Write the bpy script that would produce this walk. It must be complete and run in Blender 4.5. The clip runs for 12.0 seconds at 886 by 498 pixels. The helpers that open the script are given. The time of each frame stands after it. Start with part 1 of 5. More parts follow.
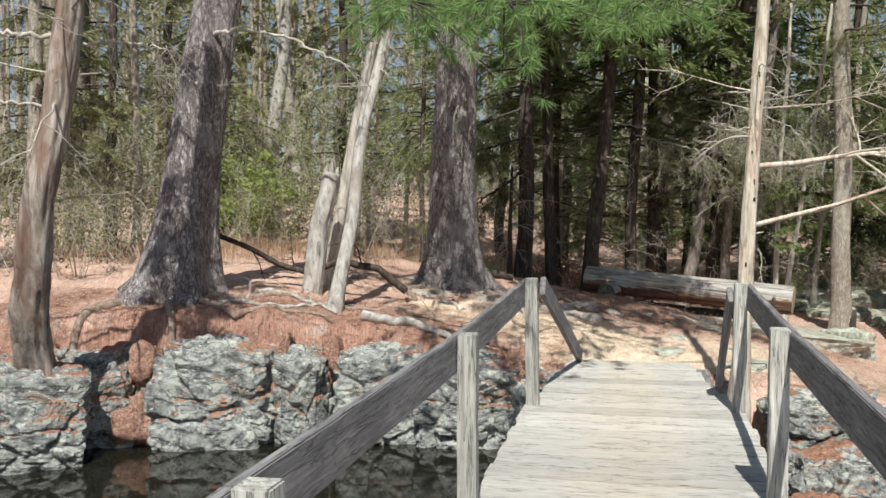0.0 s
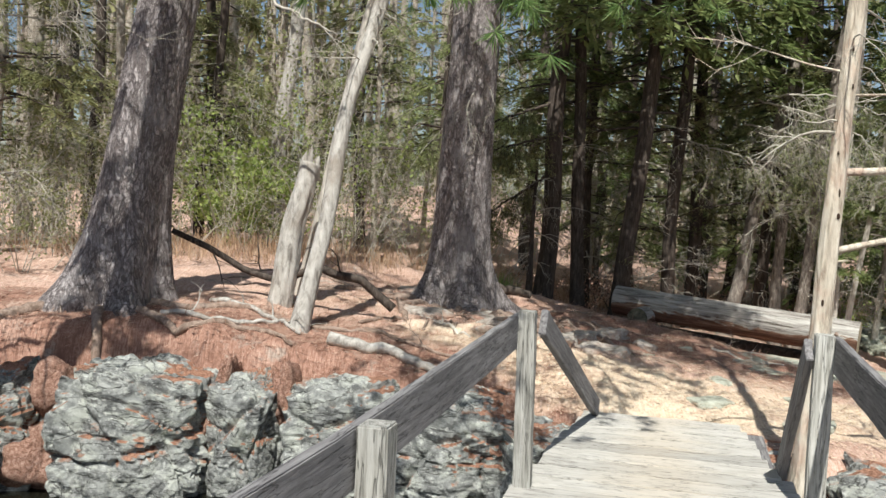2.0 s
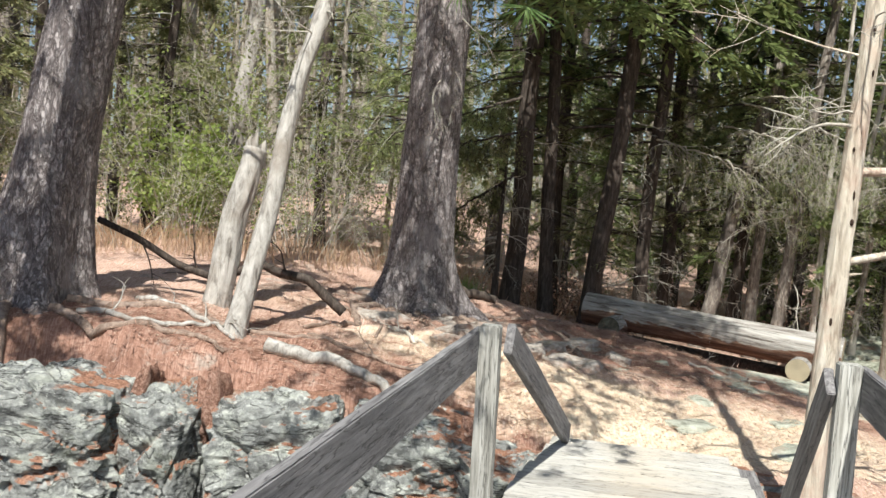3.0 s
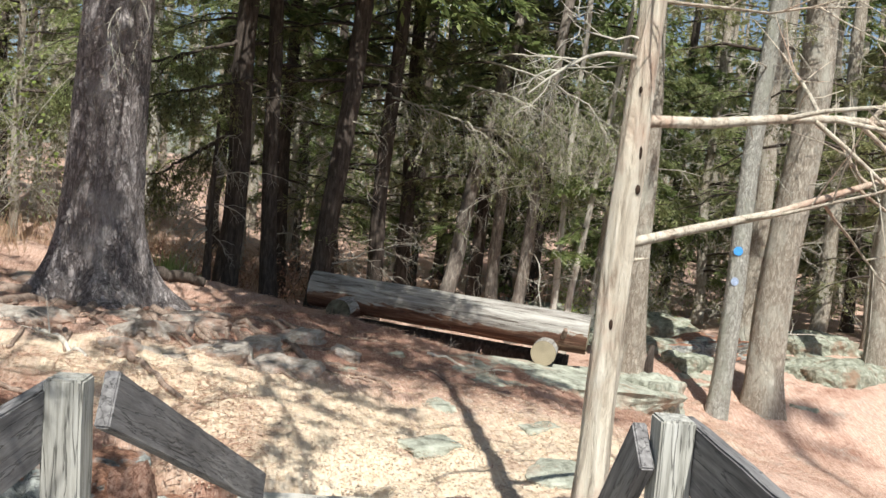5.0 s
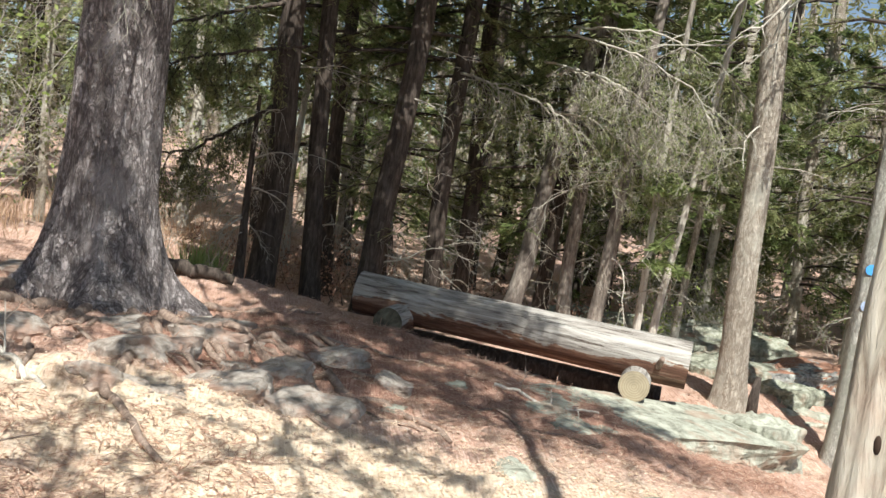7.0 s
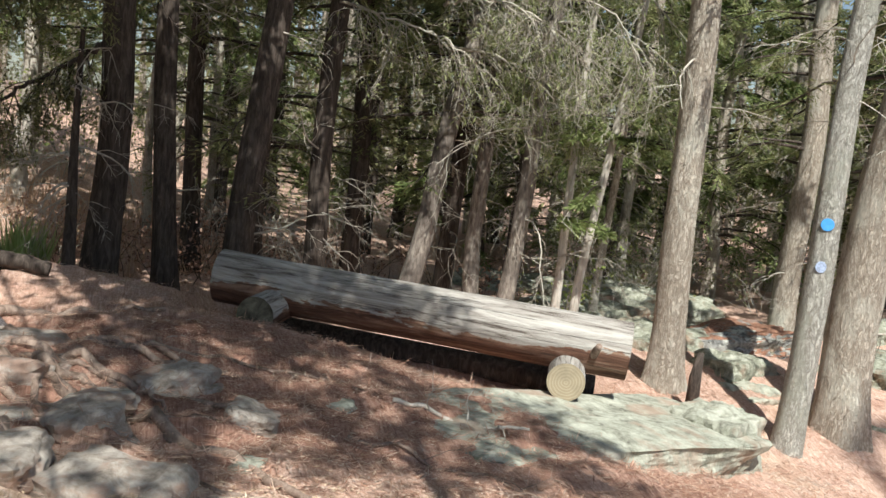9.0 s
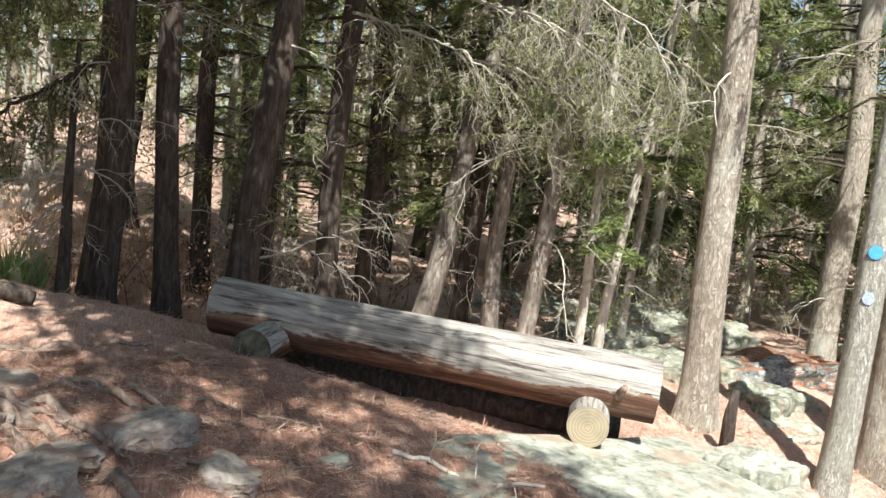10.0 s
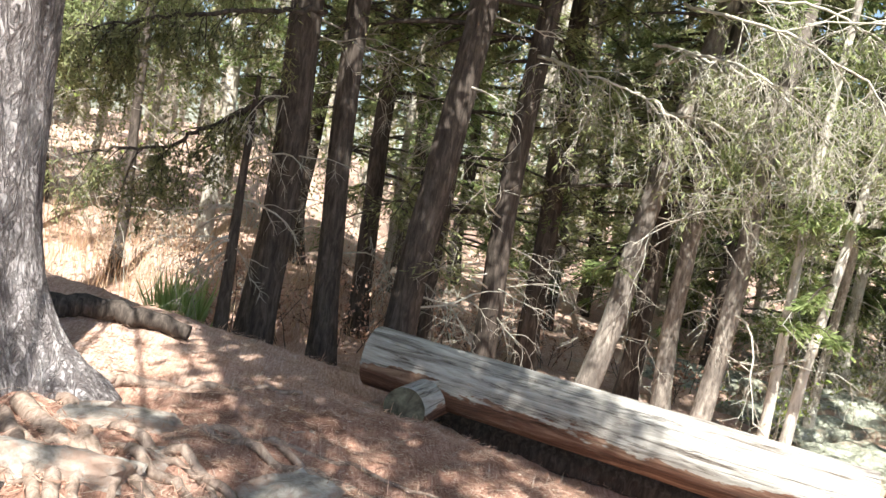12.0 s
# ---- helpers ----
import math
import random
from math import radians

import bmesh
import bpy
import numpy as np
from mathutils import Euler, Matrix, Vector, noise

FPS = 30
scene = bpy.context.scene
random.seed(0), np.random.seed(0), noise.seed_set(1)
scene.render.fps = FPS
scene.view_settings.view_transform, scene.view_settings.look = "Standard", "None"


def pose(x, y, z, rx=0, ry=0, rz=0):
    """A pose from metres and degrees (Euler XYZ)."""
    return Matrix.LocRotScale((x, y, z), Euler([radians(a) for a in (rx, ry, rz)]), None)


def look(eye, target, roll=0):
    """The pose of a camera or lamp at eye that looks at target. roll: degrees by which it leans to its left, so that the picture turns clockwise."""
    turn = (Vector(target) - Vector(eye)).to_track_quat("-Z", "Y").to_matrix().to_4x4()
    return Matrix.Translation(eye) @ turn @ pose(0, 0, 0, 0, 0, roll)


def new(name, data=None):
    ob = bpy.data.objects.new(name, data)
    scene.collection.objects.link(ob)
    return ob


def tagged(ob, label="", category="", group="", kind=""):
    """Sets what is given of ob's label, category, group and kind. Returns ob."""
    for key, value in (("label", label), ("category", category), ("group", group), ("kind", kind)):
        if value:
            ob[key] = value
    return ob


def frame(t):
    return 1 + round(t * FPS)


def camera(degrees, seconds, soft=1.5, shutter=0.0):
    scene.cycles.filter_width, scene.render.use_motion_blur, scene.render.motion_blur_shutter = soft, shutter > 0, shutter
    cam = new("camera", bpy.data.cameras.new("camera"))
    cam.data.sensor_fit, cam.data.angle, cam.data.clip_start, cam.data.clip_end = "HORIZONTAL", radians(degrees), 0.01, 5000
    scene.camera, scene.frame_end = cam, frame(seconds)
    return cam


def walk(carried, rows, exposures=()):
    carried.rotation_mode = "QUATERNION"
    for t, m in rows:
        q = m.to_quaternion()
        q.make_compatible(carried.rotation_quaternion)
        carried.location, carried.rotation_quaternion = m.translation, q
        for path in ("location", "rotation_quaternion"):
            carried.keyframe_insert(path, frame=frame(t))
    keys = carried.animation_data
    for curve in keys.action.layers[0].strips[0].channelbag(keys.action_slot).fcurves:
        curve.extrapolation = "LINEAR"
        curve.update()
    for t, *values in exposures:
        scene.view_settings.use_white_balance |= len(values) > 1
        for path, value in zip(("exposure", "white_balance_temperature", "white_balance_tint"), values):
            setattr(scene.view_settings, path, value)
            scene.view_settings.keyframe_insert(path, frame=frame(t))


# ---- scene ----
cam = camera(52.0, 12.0)
PATH = [
    (0, (-0.017, -0.192, 1.627), (-0.071, 1.804, 1.521), -0.4),
    (0.5, (0.151, 0.362, 1.636), (0.027, 2.356, 1.539), 1.1),
    (1, (0.173, 0.828, 1.571), (-0.102, 2.807, 1.479), 2.4),
    (1.5, (0.163, 1.288, 1.599), (-0.045, 3.274, 1.493), 4.0),
    (2, (0.334, 1.814, 1.595), (0.201, 3.808, 1.498), 2.2),
    (2.5, (0.337, 2.251, 1.529), (0.212, 4.245, 1.428), 4.5),
    (3, (0.366, 2.735, 1.55), (0.305, 4.732, 1.457), 3.9),
    (3.5, (0.542, 3.245, 1.582), (0.515, 5.244, 1.509), 2.5),
    (3.7, (0.562, 3.38, 1.566), (0.617, 5.378, 1.497), 3.1),
    (5.3, (0.853, 4.888, 1.534), (1.381, 6.813, 1.405), 4.4),
    (5.5, (0.861, 5.107, 1.513), (1.35, 7.045, 1.438), 5.8),
    (6, (0.887, 5.495, 1.516), (1.313, 7.448, 1.451), 4.8),
    (6.5, (1.059, 5.939, 1.549), (1.458, 7.895, 1.42), 4.8),
    (7, (1.079, 6.332, 1.534), (1.459, 8.29, 1.379), 6.4),
    (7.5, (1.112, 6.708, 1.553), (1.583, 8.646, 1.401), 5.8),
    (7.7, (1.129, 6.892, 1.511), (1.631, 8.821, 1.349), 5.2),
    (9.5, (1.744, 8.382, 1.559), (2.357, 10.27, 1.313), 5.2),
    (10, (1.841, 8.627, 1.605), (2.381, 10.541, 1.389), 5.1),
    (10.5, (1.786, 9.251, 1.549), (2.084, 11.222, 1.386), 6.9),
    (11, (1.823, 9.322, 1.57), (1.917, 11.315, 1.428), 7.7),
    (11.5, (1.866, 9.257, 1.591), (2.008, 11.247, 1.441), 8.5),
    (12, (1.866, 9.249, 1.591), (2.052, 11.235, 1.443), 8.5),
]
EXPOSURES = [(0, 0.24), (2.5, 0.4), (3.5, 0.58), (5.5, 0.4), (6, 0.86), (6.5, 0.44), (7, 0.66), (7.5, 0.86), (9.5, 0.46), (10, 1.0), (10.5, 1.32), (11, 1.62), (12, 1.6)]
walk(cam, [(t, look(e, g, r)) for t, e, g, r in PATH], EXPOSURES)

# ---- light ----
SUN_AZ, SUN_EL = radians(2), radians(54)      # heading of the light over the ground, height of the sun
world = bpy.data.worlds.new("world")
scene.world = world
world.use_nodes = True
wn = world.node_tree
sky = wn.nodes.new("ShaderNodeTexSky")
sky.sky_type, sky.sun_disc = "NISHITA", False
sky.sun_elevation, sky.sun_rotation = SUN_EL, SUN_AZ + math.pi
wn.links.new(sky.outputs[0], wn.nodes["Background"].inputs[0])
wn.nodes["Background"].inputs[1].default_value = 0.072
sun_data = bpy.data.lights.new("sun", "SUN")
sun_data.energy, sun_data.angle, sun_data.color = 5.0, radians(0.53), (1.0, 0.99, 0.93)
sun = new("sun", sun_data)
way = Vector((math.sin(SUN_AZ) * math.cos(SUN_EL), math.cos(SUN_AZ) * math.cos(SUN_EL), -math.sin(SUN_EL)))
sun.matrix_world = look(Vector((0, 0, 30)) - way * 10, Vector((0, 0, 30)))

# ---- materials ----


def node_mat(name, rough=0.85, spec=0.3):
    m = bpy.data.materials.new(name)
    m.use_nodes = True
    t = m.node_tree
    b = t.nodes["Principled BSDF"]
    b.inputs["Roughness"].default_value = rough
    b.inputs["Specular IOR Level"].default_value = spec
    return m, t, b


def coords(t, scale, kind="Object"):
    c = t.nodes.new("ShaderNodeTexCoord")
    mp = t.nodes.new("ShaderNodeMapping")
    mp.inputs["Scale"].default_value = scale
    t.links.new(c.outputs[kind], mp.inputs["Vector"])
    return mp.outputs[0]


def noise_tex(t, vec, scale, detail=6, rough=0.6, distort=0.0):
    n = t.nodes.new("ShaderNodeTexNoise")
    n.inputs["Scale"].default_value, n.inputs["Detail"].default_value = scale, detail
    n.inputs["Roughness"].default_value, n.inputs["Distortion"].default_value = rough, distort
    t.links.new(vec, n.inputs["Vector"])
    return n.outputs[0]


def ramp(t, fac, stops):
    r = t.nodes.new("ShaderNodeValToRGB")
    e = r.color_ramp.elements
    while len(e) < len(stops):
        e.new(0.5)
    for el, (p, c) in zip(e, stops):
        el.position, el.color = p, (*c, 1)
    t.links.new(fac, r.inputs[0])
    return r.outputs[0]


def mix(t, fac, a, b, mode="MIX"):
    m = t.nodes.new("ShaderNodeMix")
    m.data_type, m.blend_type = "RGBA", mode
    if isinstance(fac, float):
        m.inputs[0].default_value = fac
    else:
        t.links.new(fac, m.inputs[0])
    for s, v in ((6, a), (7, b)):
        if isinstance(v, tuple):
            m.inputs[s].default_value = (*v, 1)
        else:
            t.links.new(v, m.inputs[s])
    return m.outputs[2]


def bump(t, b, height, strength=0.5, dist=0.01):
    n = t.nodes.new("ShaderNodeBump")
    n.inputs["Strength"].default_value, n.inputs["Distance"].default_value = strength, dist
    t.links.new(height, n.inputs["Height"])
    t.links.new(n.outputs[0], b.inputs["Normal"])


def bark(name, dark, mid, light, patch=(0.4, 0.45, 0.38), patchy=0.62, furrow=14, stretch=0.22, relief=0.02, plates=0.0):
    """Bark: long grain, patches of lichen or bare wood, and for plates > 0 furrows round flat plates."""
    m, t, b = node_mat(name, 0.92, 0.15)
    v = coords(t, (1, 1, stretch))
    n1 = noise_tex(t, v, furrow, 8, 0.7, 0.6)
    base = ramp(t, n1, [(0.3, dark), (0.5, mid), (0.7, light)])
    height = n1
    if plates:
        v2 = coords(t, (1, 1, 0.3))
        wide = ramp(t, noise_tex(t, v2, plates, 4, 0.6, 0.7), [(0.44, (1, 1, 1)), (0.485, (0.15, 0.15, 0.15)), (0.505, (0.15, 0.15, 0.15)), (0.55, (1, 1, 1))])
        thin = ramp(t, noise_tex(t, coords(t, (1, 1, 0.55)), plates * 2.3, 5, 0.7, 0.5), [(0.43, (1, 1, 1)), (0.49, (0.45, 0.45, 0.45)), (0.56, (1, 1, 1))])
        gap = mix(t, 1.0, wide, thin, "MULTIPLY")
        base = mix(t, gap, dark, base)
        height = mix(t, 0.35, gap, n1)
    n2 = noise_tex(t, coords(t, (1, 1, 0.6)), 2.6, 6, 0.65)
    mask = ramp(t, n2, [(patchy - 0.06, (0, 0, 0)), (patchy + 0.1, (0.75, 0.75, 0.75))])
    col = mix(t, mask, base, patch)
    t.links.new(col, b.inputs["Base Color"])
    bump(t, b, height, 1.0, relief)
    return m


M_BARK_PINE = bark("pine_bark", (0.12, 0.1, 0.096), (0.44, 0.39, 0.38), (0.64, 0.595, 0.58), (0.56, 0.52, 0.51), 0.58, 40, 0.4, 0.035, 11)
M_CEDAR = bark("shaggy_cedar_bark", (0.07, 0.048, 0.038), (0.4, 0.34, 0.29), (0.68, 0.64, 0.58), (0.24, 0.14, 0.1), 0.53, 13, 0.07, 0.04)
M_BARK_DARK = bark("hemlock_bark", (0.025, 0.02, 0.017), (0.075, 0.06, 0.05), (0.16, 0.13, 0.11), (0.15, 0.13, 0.115), 0.66, 26, 0.2, 0.02)
M_BARK_GREY = bark("grey_bark", (0.26, 0.22, 0.175), (0.5, 0.445, 0.37), (0.68, 0.63, 0.54), (0.58, 0.57, 0.49), 0.57, 34, 0.3, 0.015, 15)
# grey bark toned down, its darkness standing in for shade on slender trunks
M_BARK_DIM = bark("dim_grey_bark", (0.06, 0.05, 0.042), (0.24, 0.205, 0.175), (0.46, 0.42, 0.36), (0.1, 0.085, 0.075), 0.5, 24, 0.26, 0.02)
M_SNAG = bark("bleached_cedar", (0.26, 0.19, 0.14), (0.7, 0.62, 0.5), (0.84, 0.78, 0.67), (0.56, 0.34, 0.25), 0.56, 20, 0.14, 0.035)
M_PALE = bark("pale_bark", (0.2, 0.18, 0.15), (0.5, 0.46, 0.4), (0.68, 0.65, 0.58), (0.4, 0.36, 0.3), 0.6, 14, 0.25, 0.01)
M_LEAN = bark("lichen_grey_bark", (0.13, 0.115, 0.1), (0.44, 0.415, 0.375), (0.62, 0.595, 0.55), (0.27, 0.23, 0.19), 0.55, 16, 0.3, 0.02)
M_SPECK = bark("lichen_speckled_bark", (0.28, 0.265, 0.23), (0.55, 0.54, 0.48), (0.76, 0.75, 0.69), (0.4, 0.41, 0.34), 0.55, 20, 0.8, 0.015, 22)
M_TWIG = bark("dead_twig", (0.24, 0.21, 0.17), (0.44, 0.4, 0.34), (0.6, 0.57, 0.5), (0.45, 0.45, 0.38), 0.55, 30, 0.5, 0.004)
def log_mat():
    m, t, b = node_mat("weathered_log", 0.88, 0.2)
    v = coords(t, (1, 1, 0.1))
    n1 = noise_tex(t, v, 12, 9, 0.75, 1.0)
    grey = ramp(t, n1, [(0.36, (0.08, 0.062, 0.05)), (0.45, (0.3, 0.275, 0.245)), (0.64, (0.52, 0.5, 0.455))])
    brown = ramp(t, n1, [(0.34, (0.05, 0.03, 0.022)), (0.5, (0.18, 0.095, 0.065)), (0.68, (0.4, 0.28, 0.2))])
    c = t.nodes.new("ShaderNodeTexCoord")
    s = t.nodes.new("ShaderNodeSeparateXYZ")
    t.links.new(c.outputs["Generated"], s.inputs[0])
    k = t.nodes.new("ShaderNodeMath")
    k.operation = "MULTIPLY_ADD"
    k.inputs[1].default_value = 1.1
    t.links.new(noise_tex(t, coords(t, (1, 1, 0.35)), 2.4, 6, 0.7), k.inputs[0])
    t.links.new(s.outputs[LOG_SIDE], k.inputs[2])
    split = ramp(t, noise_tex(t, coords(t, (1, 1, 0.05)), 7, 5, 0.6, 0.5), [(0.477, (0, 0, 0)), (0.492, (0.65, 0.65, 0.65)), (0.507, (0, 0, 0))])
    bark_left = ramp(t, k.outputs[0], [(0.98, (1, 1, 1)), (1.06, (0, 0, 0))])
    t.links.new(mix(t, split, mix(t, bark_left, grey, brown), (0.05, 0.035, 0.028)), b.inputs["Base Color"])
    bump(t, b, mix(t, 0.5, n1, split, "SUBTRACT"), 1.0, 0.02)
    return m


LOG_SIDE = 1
M_ROOT = bark("root_bark", (0.1, 0.07, 0.05), (0.26, 0.19, 0.15), (0.42, 0.34, 0.28), (0.38, 0.3, 0.25), 0.6, 22, 0.5, 0.008)
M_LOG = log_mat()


def leaf_mat(name, a, b_, c, trans=0.35):
    m, t, b = node_mat(name, 0.6, 0.25)
    g = t.nodes.new("ShaderNodeNewGeometry")
    n = noise_tex(t, coords(t, (1, 1, 1)), 0.9, 3)
    s = t.nodes.new("ShaderNodeMath")
    s.operation = "MULTIPLY_ADD"
    s.inputs[1].default_value, s.inputs[2].default_value = 0.6, -0.05
    t.links.new(g.outputs["Random Per Island"], s.inputs[0])
    s2 = t.nodes.new("ShaderNodeMath")
    s2.operation = "MULTIPLY_ADD"
    s2.inputs[1].default_value = 0.5
    t.links.new(n, s2.inputs[0])
    t.links.new(s.outputs[0], s2.inputs[2])
    col = ramp(t, s2.outputs[0], [(0.15, a), (0.45, b_), (0.75, c)])
    t.links.new(col, b.inputs["Base Color"])
    tr = t.nodes.new("ShaderNodeBsdfTranslucent")
    t.links.new(col, tr.inputs[0])
    ms = t.nodes.new("ShaderNodeMixShader")
    ms.inputs[0].default_value = trans
    t.links.new(b.outputs[0], ms.inputs[1])
    t.links.new(tr.outputs[0], ms.inputs[2])
    t.links.new(ms.outputs[0], t.nodes["Material Output"].inputs[0])
    return m


M_HEMLOCK = leaf_mat("hemlock_needles", (0.085, 0.115, 0.04), (0.16, 0.21, 0.075), (0.28, 0.33, 0.13), 0.45)
M_OLIVE = leaf_mat("cedar_sprays", (0.12, 0.13, 0.06), (0.21, 0.225, 0.1), (0.34, 0.34, 0.17), 0.45)
M_PINE = leaf_mat("pine_needles", (0.1, 0.19, 0.055), (0.2, 0.33, 0.11), (0.34, 0.46, 0.19), 0.5)
M_SPRING = leaf_mat("spring_leaves", (0.16, 0.22, 0.05), (0.28, 0.36, 0.1), (0.4, 0.46, 0.16), 0.45)
# brighter copy of the evergreen greens, sunlight put into the colour
M_SUNLIT = leaf_mat("sunlit_evergreen", (0.17, 0.2, 0.085), (0.29, 0.33, 0.145), (0.42, 0.46, 0.23), 0.5)
M_GRASS = leaf_mat("fresh_grass", (0.14, 0.26, 0.05), (0.3, 0.42, 0.15), (0.42, 0.54, 0.24), 0.4)
M_STRAW = leaf_mat("dry_grass", (0.3, 0.19, 0.12), (0.47, 0.32, 0.21), (0.62, 0.46, 0.32), 0.25)
M_RUST = leaf_mat("rust_needles", (0.18, 0.09, 0.06), (0.4, 0.225, 0.155), (0.62, 0.42, 0.32), 0.1)
M_CHIP = leaf_mat("pale_chips", (0.48, 0.34, 0.22), (0.7, 0.55, 0.38), (0.82, 0.7, 0.53), 0.25)
M_LITTER = leaf_mat("leaf_litter", (0.34, 0.22, 0.165), (0.5, 0.36, 0.28), (0.66, 0.54, 0.43), 0.1)


def ground_mat():
    m, t, b = node_mat("forest_floor", 0.95, 0.1)
    v = coords(t, (1, 1, 1))
    fine = noise_tex(t, v, 38, 8, 0.75, 0.4)
    for turn in (35, -50, 85):
        c = t.nodes.new("ShaderNodeTexCoord")
        mp = t.nodes.new("ShaderNodeMapping")
        mp.inputs["Scale"].default_value, mp.inputs["Rotation"].default_value = (70, 7, 7), (0, 0, radians(turn))
        t.links.new(c.outputs["Object"], mp.inputs["Vector"])
        fine = mix(t, 0.3, fine, noise_tex(t, mp.outputs[0], 1.0, 5, 0.7, 0.5))
    red = ramp(t, fine, [(0.38, (0.2, 0.115, 0.085)), (0.5, (0.54, 0.36, 0.28)), (0.6, (0.72, 0.57, 0.48))])
    tan = ramp(t, fine, [(0.36, (0.42, 0.3, 0.2)), (0.47, (0.68, 0.54, 0.39)), (0.58, (0.8, 0.7, 0.56))])
    big = noise_tex(t, v, 0.55, 5, 0.6)
    sep = t.nodes.new("ShaderNodeSeparateXYZ")
    t.links.new(v, sep.inputs[0])

    def gauss(cx, cy, rx, ry):
        out = None
        for i, (c0, r0) in enumerate(((cx, rx), (cy, ry))):
            s = t.nodes.new("ShaderNodeMath")
            s.operation = "SUBTRACT"
            t.links.new(sep.outputs[i], s.inputs[0])
            s.inputs[1].default_value = c0
            d = t.nodes.new("ShaderNodeMath")
            d.operation = "DIVIDE"
            t.links.new(s.outputs[0], d.inputs[0])
            d.inputs[1].default_value = r0
            q = t.nodes.new("ShaderNodeMath")
            q.operation = "MULTIPLY"
            t.links.new(d.outputs[0], q.inputs[0])
            t.links.new(d.outputs[0], q.inputs[1])
            if out is None:
                out = q.outputs[0]
            else:
                a = t.nodes.new("ShaderNodeMath")
                a.operation = "ADD"
                t.links.new(out, a.inputs[0])
                t.links.new(q.outputs[0], a.inputs[1])
                out = a.outputs[0]
        n = t.nodes.new("ShaderNodeMapRange")
        n.inputs[1].default_value, n.inputs[2].default_value = 1.6, 0.2
        n.inputs[3].default_value, n.inputs[4].default_value = 0.0, 0.3
        t.links.new(out, n.inputs[0])
        return n.outputs[0]

    add = t.nodes.new("ShaderNodeMath")
    add.operation = "ADD"
    t.links.new(big, add.inputs[0])
    t.links.new(gauss(2.0, 10.5, 2.9, 1.4), add.inputs[1])   # trodden path at the end of the bridge
    mask = ramp(t, add.outputs[0], [(0.6, (0, 0, 0)), (0.74, (1, 1, 1))])
    col = mix(t, mask, red, tan)
    rust = ramp(t, fine, [(0.38, (0.12, 0.06, 0.042)), (0.5, (0.36, 0.205, 0.15)), (0.62, (0.58, 0.4, 0.32))])
    stain = ramp(t, noise_tex(t, v, 3.4, 6, 0.7, 0.5), [(0.48, (0, 0, 0)), (0.62, (0.7, 0.7, 0.7))])
    rust = mix(t, stain, rust, (0.2, 0.105, 0.075))
    add2 = t.nodes.new("ShaderNodeMath")
    add2.operation = "ADD"
    t.links.new(noise_tex(t, v, 1.1, 5, 0.6), add2.inputs[0])
    both = t.nodes.new("ShaderNodeMath")
    both.operation = "MAXIMUM"
    t.links.new(gauss(-2.6, 9.3, 3.6, 1.5), both.inputs[0])   # rust-red needles along the ledge
    t.links.new(gauss(2.4, 13.6, 3.2, 1.4), both.inputs[1])   # and before the bench
    t.links.new(both.outputs[0], add2.inputs[1])
    col = mix(t, ramp(t, add2.outputs[0], [(0.56, (0, 0, 0)), (0.7, (1, 1, 1))]), col, rust)
    grey = ramp(t, noise_tex(t, v, 2.3, 7, 0.75), [(0.57, (0, 0, 0)), (0.66, (0.75, 0.75, 0.75))])
    soil = ramp(t, fine, [(0.38, (0.19, 0.15, 0.125)), (0.6, (0.54, 0.48, 0.41))])
    col = mix(t, grey, col, soil)
    t.links.new(col, b.inputs["Base Color"])
    bump(t, b, noise_tex(t, v, 26, 8, 0.8, 0.8), 0.6, 0.02)
    return m


